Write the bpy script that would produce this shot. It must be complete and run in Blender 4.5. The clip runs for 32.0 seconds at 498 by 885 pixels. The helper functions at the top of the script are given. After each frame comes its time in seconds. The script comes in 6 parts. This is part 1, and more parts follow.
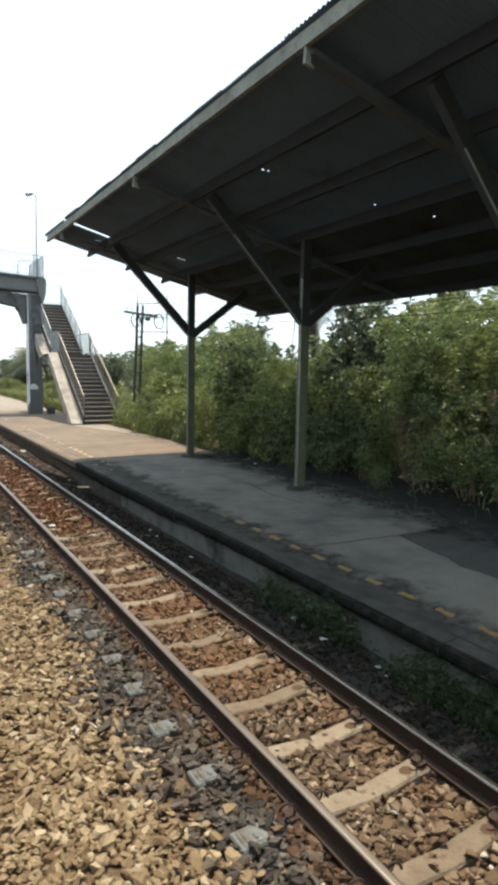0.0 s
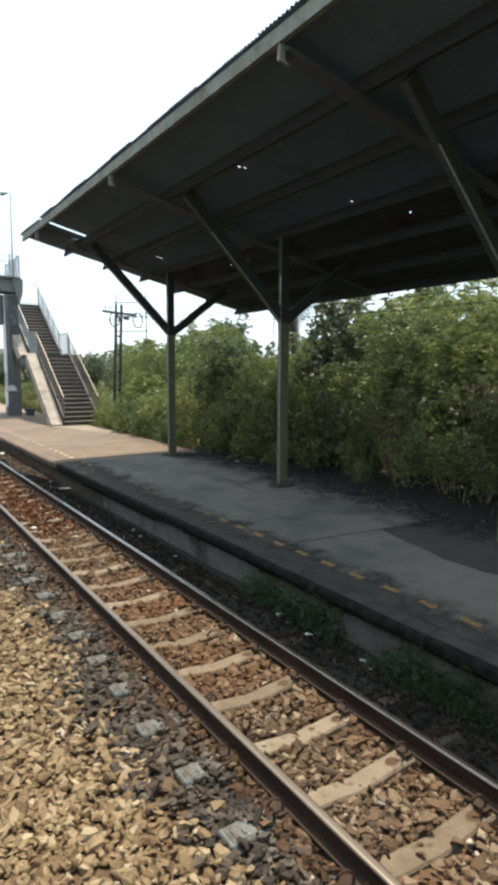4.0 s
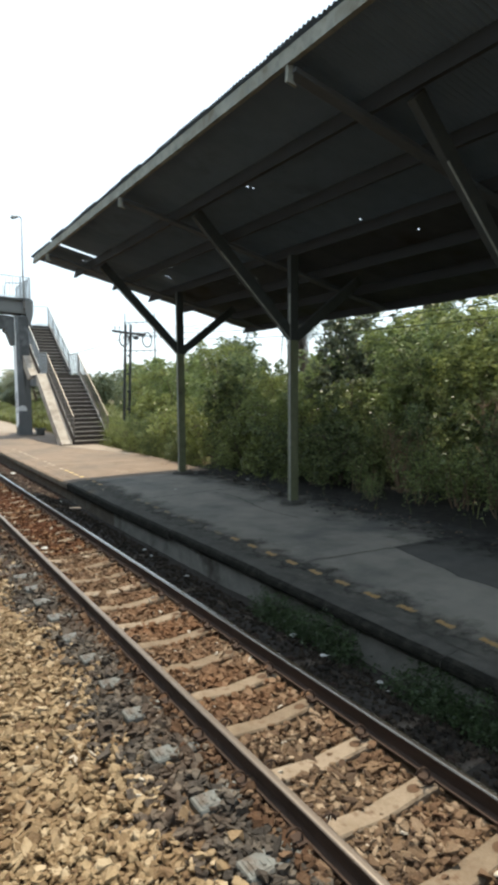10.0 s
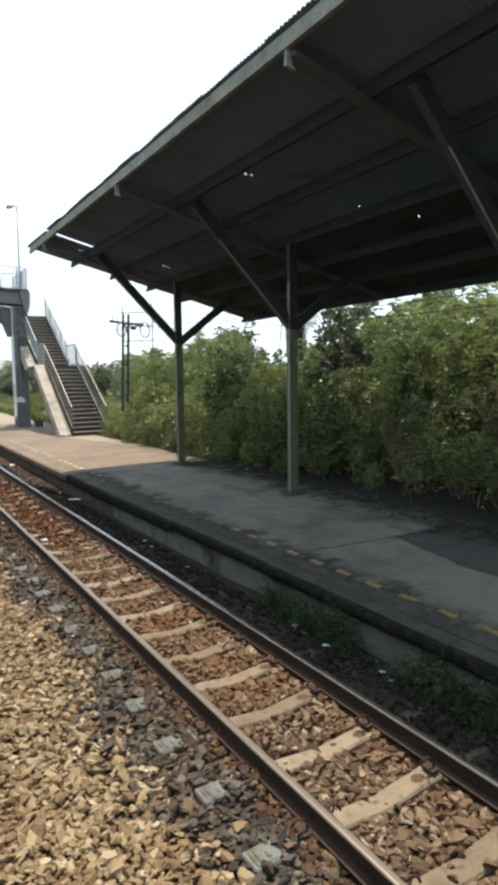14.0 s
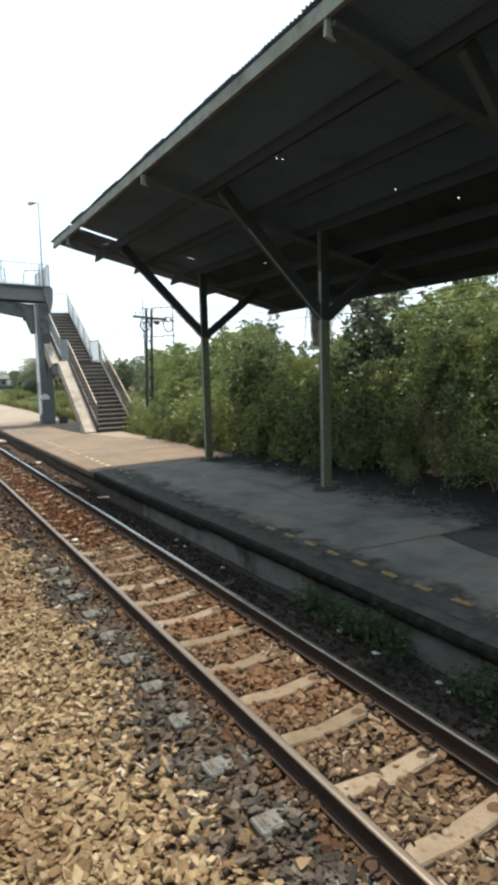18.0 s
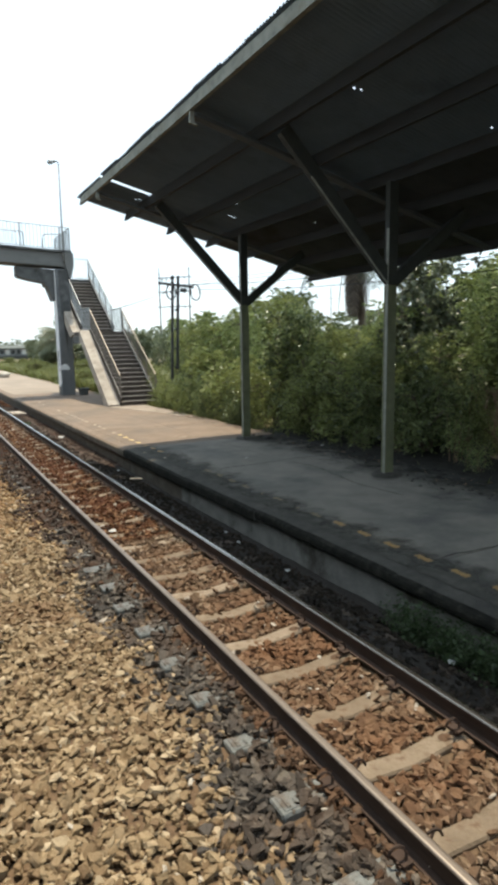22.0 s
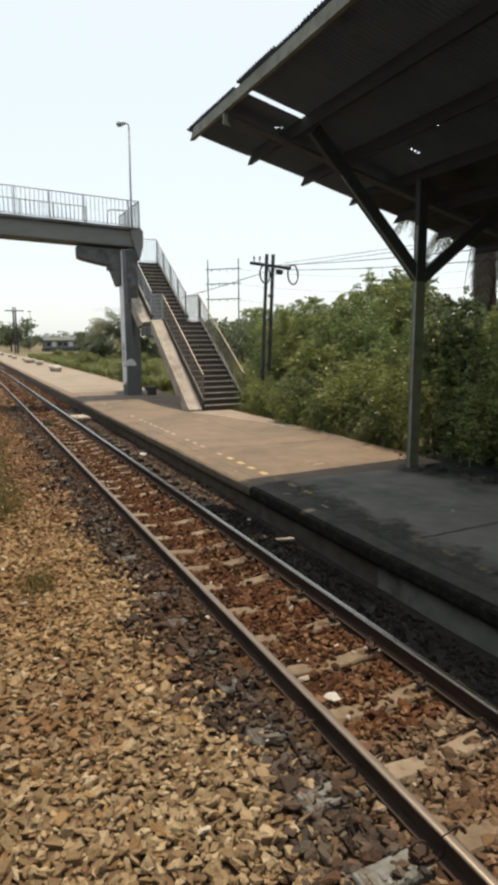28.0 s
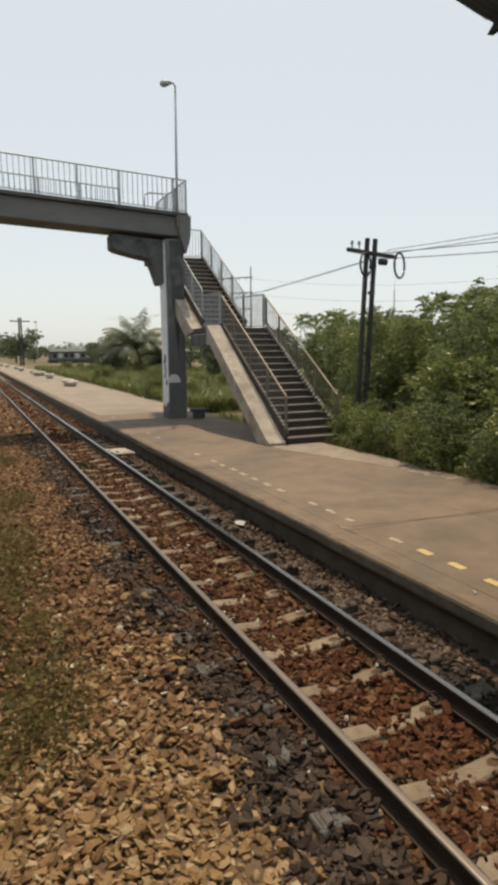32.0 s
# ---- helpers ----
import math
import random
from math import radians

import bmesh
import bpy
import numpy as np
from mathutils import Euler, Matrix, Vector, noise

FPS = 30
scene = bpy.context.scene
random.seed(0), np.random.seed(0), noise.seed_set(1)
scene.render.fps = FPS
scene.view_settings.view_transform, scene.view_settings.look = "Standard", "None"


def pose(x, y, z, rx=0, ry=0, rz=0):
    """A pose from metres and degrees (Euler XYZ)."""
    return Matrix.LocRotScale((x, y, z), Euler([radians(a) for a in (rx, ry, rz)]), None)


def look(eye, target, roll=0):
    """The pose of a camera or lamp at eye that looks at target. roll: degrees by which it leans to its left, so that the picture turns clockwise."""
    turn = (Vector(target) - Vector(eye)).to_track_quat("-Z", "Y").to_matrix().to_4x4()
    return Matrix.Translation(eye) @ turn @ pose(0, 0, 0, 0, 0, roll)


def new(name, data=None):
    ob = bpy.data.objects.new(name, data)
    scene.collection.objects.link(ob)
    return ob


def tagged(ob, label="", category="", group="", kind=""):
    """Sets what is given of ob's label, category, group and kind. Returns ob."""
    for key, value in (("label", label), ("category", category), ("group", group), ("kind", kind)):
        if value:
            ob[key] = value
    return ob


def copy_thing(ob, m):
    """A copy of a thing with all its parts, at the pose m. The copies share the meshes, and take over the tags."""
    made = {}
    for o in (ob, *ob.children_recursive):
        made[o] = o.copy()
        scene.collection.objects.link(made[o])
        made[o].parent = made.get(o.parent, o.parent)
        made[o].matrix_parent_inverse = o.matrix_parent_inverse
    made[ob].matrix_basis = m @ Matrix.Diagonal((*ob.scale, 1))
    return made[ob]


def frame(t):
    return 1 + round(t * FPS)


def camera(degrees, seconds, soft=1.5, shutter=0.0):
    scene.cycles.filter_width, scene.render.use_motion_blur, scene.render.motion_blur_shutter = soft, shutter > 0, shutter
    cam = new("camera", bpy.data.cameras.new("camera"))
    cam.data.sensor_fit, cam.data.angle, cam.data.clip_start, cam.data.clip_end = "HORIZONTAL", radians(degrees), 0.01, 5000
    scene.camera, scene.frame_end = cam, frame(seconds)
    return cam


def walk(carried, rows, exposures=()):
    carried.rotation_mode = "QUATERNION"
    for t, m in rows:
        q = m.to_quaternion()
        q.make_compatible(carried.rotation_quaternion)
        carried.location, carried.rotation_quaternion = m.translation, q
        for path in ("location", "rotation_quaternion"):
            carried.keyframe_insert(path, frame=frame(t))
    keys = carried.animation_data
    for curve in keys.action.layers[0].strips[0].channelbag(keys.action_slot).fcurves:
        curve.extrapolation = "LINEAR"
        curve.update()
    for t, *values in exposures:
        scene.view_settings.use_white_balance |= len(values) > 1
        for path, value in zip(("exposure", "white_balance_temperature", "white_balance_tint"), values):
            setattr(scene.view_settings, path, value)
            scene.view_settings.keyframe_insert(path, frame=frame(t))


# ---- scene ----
cam = camera(44.36, 32.0, soft=4.2)
PATH = [
    (0.0, -0.009, 0.000, 2.656, 83.47, -1.13, -30.66),
    (0.5, -0.007, -0.002, 2.658, 83.06, -0.85, -30.58),
    (1.0, -0.006, 0.000, 2.655, 83.22, -0.82, -30.60),
    (1.5, -0.005, 0.001, 2.652, 83.27, -0.72, -30.75),
    (2.0, -0.005, 0.002, 2.651, 83.66, -0.77, -30.69),
    (2.5, -0.011, -0.016, 2.652, 84.66, -1.72, -31.81),
    (3.0, -0.010, -0.004, 2.649, 83.83, -1.40, -32.92),
    (3.5, -0.007, -0.005, 2.651, 83.35, -0.75, -32.71),
    (5.5, -0.006, -0.009, 2.651, 83.62, 0.59, -32.60),
    (6.0, -0.006, -0.011, 2.652, 83.63, 0.62, -32.51),
    (6.5, -0.008, -0.010, 2.652, 83.60, 0.63, -32.46),
    (7.0, -0.007, -0.009, 2.656, 83.61, 0.58, -32.38),
    (7.5, -0.006, -0.006, 2.651, 83.79, 0.58, -32.04),
    (8.0, -0.004, 0.001, 2.651, 84.28, 0.17, -31.86),
    (8.5, -0.007, 0.011, 2.651, 84.41, 0.20, -31.83),
    (9.0, -0.008, 0.022, 2.652, 84.48, 0.21, -31.74),
    (9.5, -0.008, 0.036, 2.651, 84.93, 0.46, -31.68),
    (10.0, -0.010, 0.052, 2.652, 84.94, 0.39, -31.69),
    (10.5, -0.005, 0.071, 2.650, 84.72, 0.66, -31.88),
    (11.0, -0.005, 0.084, 2.651, 84.62, 0.72, -32.01),
    (11.5, 0.001, 0.076, 2.650, 84.52, 0.90, -31.81),
    (12.0, -0.006, 0.091, 2.653, 84.46, 0.77, -31.95),
    (12.5, -0.006, 0.094, 2.649, 84.15, 1.03, -31.92),
    (13.0, -0.007, 0.095, 2.650, 84.23, 0.80, -31.90),
    (13.5, -0.005, 0.098, 2.648, 84.01, 0.75, -31.79),
    (14.0, -0.007, 0.099, 2.653, 83.99, 0.76, -31.86),
    (14.5, -0.006, 0.108, 2.657, 83.79, 1.09, -31.82),
    (16.5, -0.011, 0.244, 2.657, 84.10, 0.82, -31.63),
    (17.0, -0.010, 0.317, 2.654, 83.99, 0.93, -31.80),
    (17.5, -0.007, 0.399, 2.650, 83.74, 1.15, -32.01),
    (18.0, -0.003, 0.500, 2.650, 83.45, 1.67, -29.97),
    (18.5, 0.000, 0.596, 2.658, 84.05, 0.89, -29.32),
    (19.0, -0.003, 0.742, 2.655, 83.40, 1.02, -27.79),
    (19.5, -0.001, 0.918, 2.647, 82.32, 0.74, -28.09),
    (20.0, 0.006, 1.078, 2.648, 81.26, 1.31, -28.03),
    (20.5, 0.009, 1.261, 2.642, 81.65, 1.77, -28.28),
    (21.0, 0.007, 1.474, 2.643, 81.63, 1.89, -28.77),
    (21.5, 0.005, 1.706, 2.639, 81.38, 1.34, -28.45),
    (22.0, 0.009, 1.957, 2.635, 80.94, 0.95, -28.67),
    (22.5, 0.011, 2.231, 2.633, 80.73, 0.93, -28.55),
    (23.0, 0.001, 2.528, 2.630, 80.13, 0.89, -28.22),
    (23.5, 0.011, 2.842, 2.635, 80.29, 1.22, -27.91),
    (24.0, 0.013, 3.200, 2.630, 80.02, 0.85, -28.29),
    (24.5, 0.009, 3.556, 2.634, 79.09, 0.18, -26.90),
    (25.0, 0.017, 3.968, 2.630, 79.14, 0.22, -23.25),
    (25.5, 0.021, 4.386, 2.629, 79.42, 0.56, -22.82),
    (27.5, 0.020, 6.367, 2.638, 80.08, 0.84, -25.21),
    (28.0, 0.020, 6.937, 2.640, 80.45, 0.40, -24.99),
    (28.5, 0.023, 7.548, 2.648, 79.54, 0.35, -25.14),
    (29.0, 0.014, 8.170, 2.652, 80.29, 0.38, -25.24),
    (29.5, 0.008, 8.841, 2.656, 79.96, 1.02, -25.37),
    (30.0, 0.005, 9.568, 2.655, 80.42, 1.09, -25.28),
    (30.5, 0.006, 10.301, 2.656, 81.49, 0.82, -25.01),
    (31.0, -0.001, 11.078, 2.652, 81.89, 0.47, -24.90),
    (31.5, -0.002, 11.877, 2.649, 81.33, 0.78, -24.28),
    (32.0, -0.005, 12.694, 2.648, 81.47, 0.46, -24.80),
]
EXPOSURES = [(0.0, 0.97, 6300, 7), (17.0, 0.97, 6300, 7), (22.0, 0.86, 6350, 7), (24.0, 0.76, 6400, 7), (25.5, 0.58, 6550, 8), (28.0, 0.45, 7000, 11), (32.0, 0.15, 7150, 12)]
walk(cam, [(t, pose(x, y, z, a, b, c)) for t, x, y, z, a, b, c in PATH], EXPOSURES)

# ---- world, sun, exposure ----
world = bpy.data.worlds.new("world")
scene.world = world
world.use_nodes = True
wn, wl = world.node_tree.nodes, world.node_tree.links
sky = wn.new("ShaderNodeTexSky")
sky.sky_type = "NISHITA"
sky.sun_disc = False
SUN_TO = Vector((0.126, 0.278, 1.0)).normalized()
sky.sun_elevation = math.asin(SUN_TO.z)
sky.sun_rotation = math.atan2(SUN_TO.x, SUN_TO.y)
sky.air_density, sky.dust_density, sky.ozone_density = 1.0, 1.6, 1.0
haze = wn.new("ShaderNodeMix")
haze.data_type = "RGBA"
haze.inputs[0].default_value = 0.74
haze.inputs[7].default_value = (4.5, 5.05, 5.35, 1)
wl.new(sky.outputs[0], haze.inputs[6])
wl.new(haze.outputs[2], wn["Background"].inputs[0])
wn["Background"].inputs[1].default_value = 0.15
sun = new("sun", bpy.data.lights.new("sun", "SUN"))
sun.data.energy, sun.data.angle, sun.data.color = 3.25, radians(0.8), (1.0, 0.86, 0.66)
sun.matrix_world = look(SUN_TO * 50, (0, 0, 0))


# ---- materials ----
def material(name, ramp, scale=6.0, rough=0.8, metal=0.0, bump=0.3, bump_scale=40.0, per="", spread=0.0, stain=None, stain_scale=0.6, stain_at=(0.5, 0.7), stretch=(1, 1, 1), gloss=0.5):
    """ramp: colours from dark to light, chosen by noise; per: 'island' or 'object' variation; stain: a second colour in large patches."""
    m = bpy.data.materials.new(name)
    m.use_nodes = True
    n, l = m.node_tree.nodes, m.node_tree.links
    bsdf = n["Principled BSDF"]
    bsdf.inputs["Roughness"].default_value = rough
    bsdf.inputs["Metallic"].default_value = metal
    bsdf.inputs["Specular IOR Level"].default_value = gloss
    co = n.new("ShaderNodeTexCoord")
    mp = n.new("ShaderNodeMapping")
    mp.inputs["Scale"].default_value = stretch
    l.new(co.outputs["Object"], mp.inputs["Vector"])
    noi = n.new("ShaderNodeTexNoise")
    noi.inputs["Scale"].default_value, noi.inputs["Detail"].default_value, noi.inputs["Roughness"].default_value = scale, 7, 0.62
    l.new(mp.outputs[0], noi.inputs["Vector"])
    fac = noi.outputs["Fac"]
    if per:
        src = n.new("ShaderNodeNewGeometry").outputs["Random Per Island"] if per == "island" else n.new("ShaderNodeObjectInfo").outputs["Random"]
        mix = n.new("ShaderNodeMix")
        mix.inputs[0].default_value = spread
        l.new(fac, mix.inputs[2])
        l.new(src, mix.inputs[3])
        fac = mix.outputs[0]
    cr = n.new("ShaderNodeValToRGB")
    lo, hi = (0.28, 0.72) if spread < 0.5 else (0.12, 0.9)
    els = cr.color_ramp.elements
    while len(els) < len(ramp):
        els.new(0.5)
    for i, c in enumerate(ramp):
        els[i].position = lo + (hi - lo) * i / max(1, len(ramp) - 1)
        els[i].color = (*c, 1)
    l.new(fac, cr.inputs[0])
    colour = cr.outputs[0]
    if stain:
        n2 = n.new("ShaderNodeTexNoise")
        n2.inputs["Scale"].default_value, n2.inputs["Detail"].default_value, n2.inputs["Roughness"].default_value = stain_scale, 8, 0.65
        l.new(mp.outputs[0], n2.inputs["Vector"])
        r2 = n.new("ShaderNodeMapRange")
        r2.inputs["From Min"].default_value, r2.inputs["From Max"].default_value = stain_at
        l.new(n2.outputs["Fac"], r2.inputs["Value"])
        mx = n.new("ShaderNodeMix")
        mx.data_type = "RGBA"
        mx.inputs[7].default_value = (*stain, 1)
        l.new(r2.outputs[0], mx.inputs[0])
        l.new(colour, mx.inputs[6])
        colour = mx.outputs[2]
    l.new(colour, bsdf.inputs["Base Color"])
    if bump:
        nb = n.new("ShaderNodeTexNoise")
        nb.inputs["Scale"].default_value, nb.inputs["Detail"].default_value = bump_scale, 5
        l.new(mp.outputs[0], nb.inputs["Vector"])
        bp = n.new("ShaderNodeBump")
        bp.inputs["Strength"].default_value, bp.inputs["Distance"].default_value = bump, 0.02
        l.new(nb.outputs["Fac"], bp.inputs["Height"])
        l.new(bp.outputs[0], bsdf.inputs["Normal"])
    return m


def leaf_material(name, dark, light, dry=None):
    m = material(name, [dark, light], scale=0.8, rough=0.36, bump=0, per="island", spread=0.72, stain=dry, stain_scale=0.5, stain_at=(0.55, 0.8))
    n, l = m.node_tree.nodes, m.node_tree.links
    bsdf = n["Principled BSDF"]
    tr = n.new("ShaderNodeBsdfTranslucent")
    mx = n.new("ShaderNodeMixShader")
    mx.inputs[0].default_value = 0.36
    l.new(bsdf.inputs["Base Color"].links[0].from_socket, tr.inputs[0])
    l.new(bsdf.outputs[0], mx.inputs[1])
    l.new(tr.outputs[0], mx.inputs[2])
    l.new(mx.outputs[0], n["Material Output"].inputs[0])
    return m


def floor_film(name, ramp, bare, full, rag=0.5, scale=1.6):
    """A dark film on a floor: none at x = bare, whole at x = full, with a ragged, blotchy limit between."""
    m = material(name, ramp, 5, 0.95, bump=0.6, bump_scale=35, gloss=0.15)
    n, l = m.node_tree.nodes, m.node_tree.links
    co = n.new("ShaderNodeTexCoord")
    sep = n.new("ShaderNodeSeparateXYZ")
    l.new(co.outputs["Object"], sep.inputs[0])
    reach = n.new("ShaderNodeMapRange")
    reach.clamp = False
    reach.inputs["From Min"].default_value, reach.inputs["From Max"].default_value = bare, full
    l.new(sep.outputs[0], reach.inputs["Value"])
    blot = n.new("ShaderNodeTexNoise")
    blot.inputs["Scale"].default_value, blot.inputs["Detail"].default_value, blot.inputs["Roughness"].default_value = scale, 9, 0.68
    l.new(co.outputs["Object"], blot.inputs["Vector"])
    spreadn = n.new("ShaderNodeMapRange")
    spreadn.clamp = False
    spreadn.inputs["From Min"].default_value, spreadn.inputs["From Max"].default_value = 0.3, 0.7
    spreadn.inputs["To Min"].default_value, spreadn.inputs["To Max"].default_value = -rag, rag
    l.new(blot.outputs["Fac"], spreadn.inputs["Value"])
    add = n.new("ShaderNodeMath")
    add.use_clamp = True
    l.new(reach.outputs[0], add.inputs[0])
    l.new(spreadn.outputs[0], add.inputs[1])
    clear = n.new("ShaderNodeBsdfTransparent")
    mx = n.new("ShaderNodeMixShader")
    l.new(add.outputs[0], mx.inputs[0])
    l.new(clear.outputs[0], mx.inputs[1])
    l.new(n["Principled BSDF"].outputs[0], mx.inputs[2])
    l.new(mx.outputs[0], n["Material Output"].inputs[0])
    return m


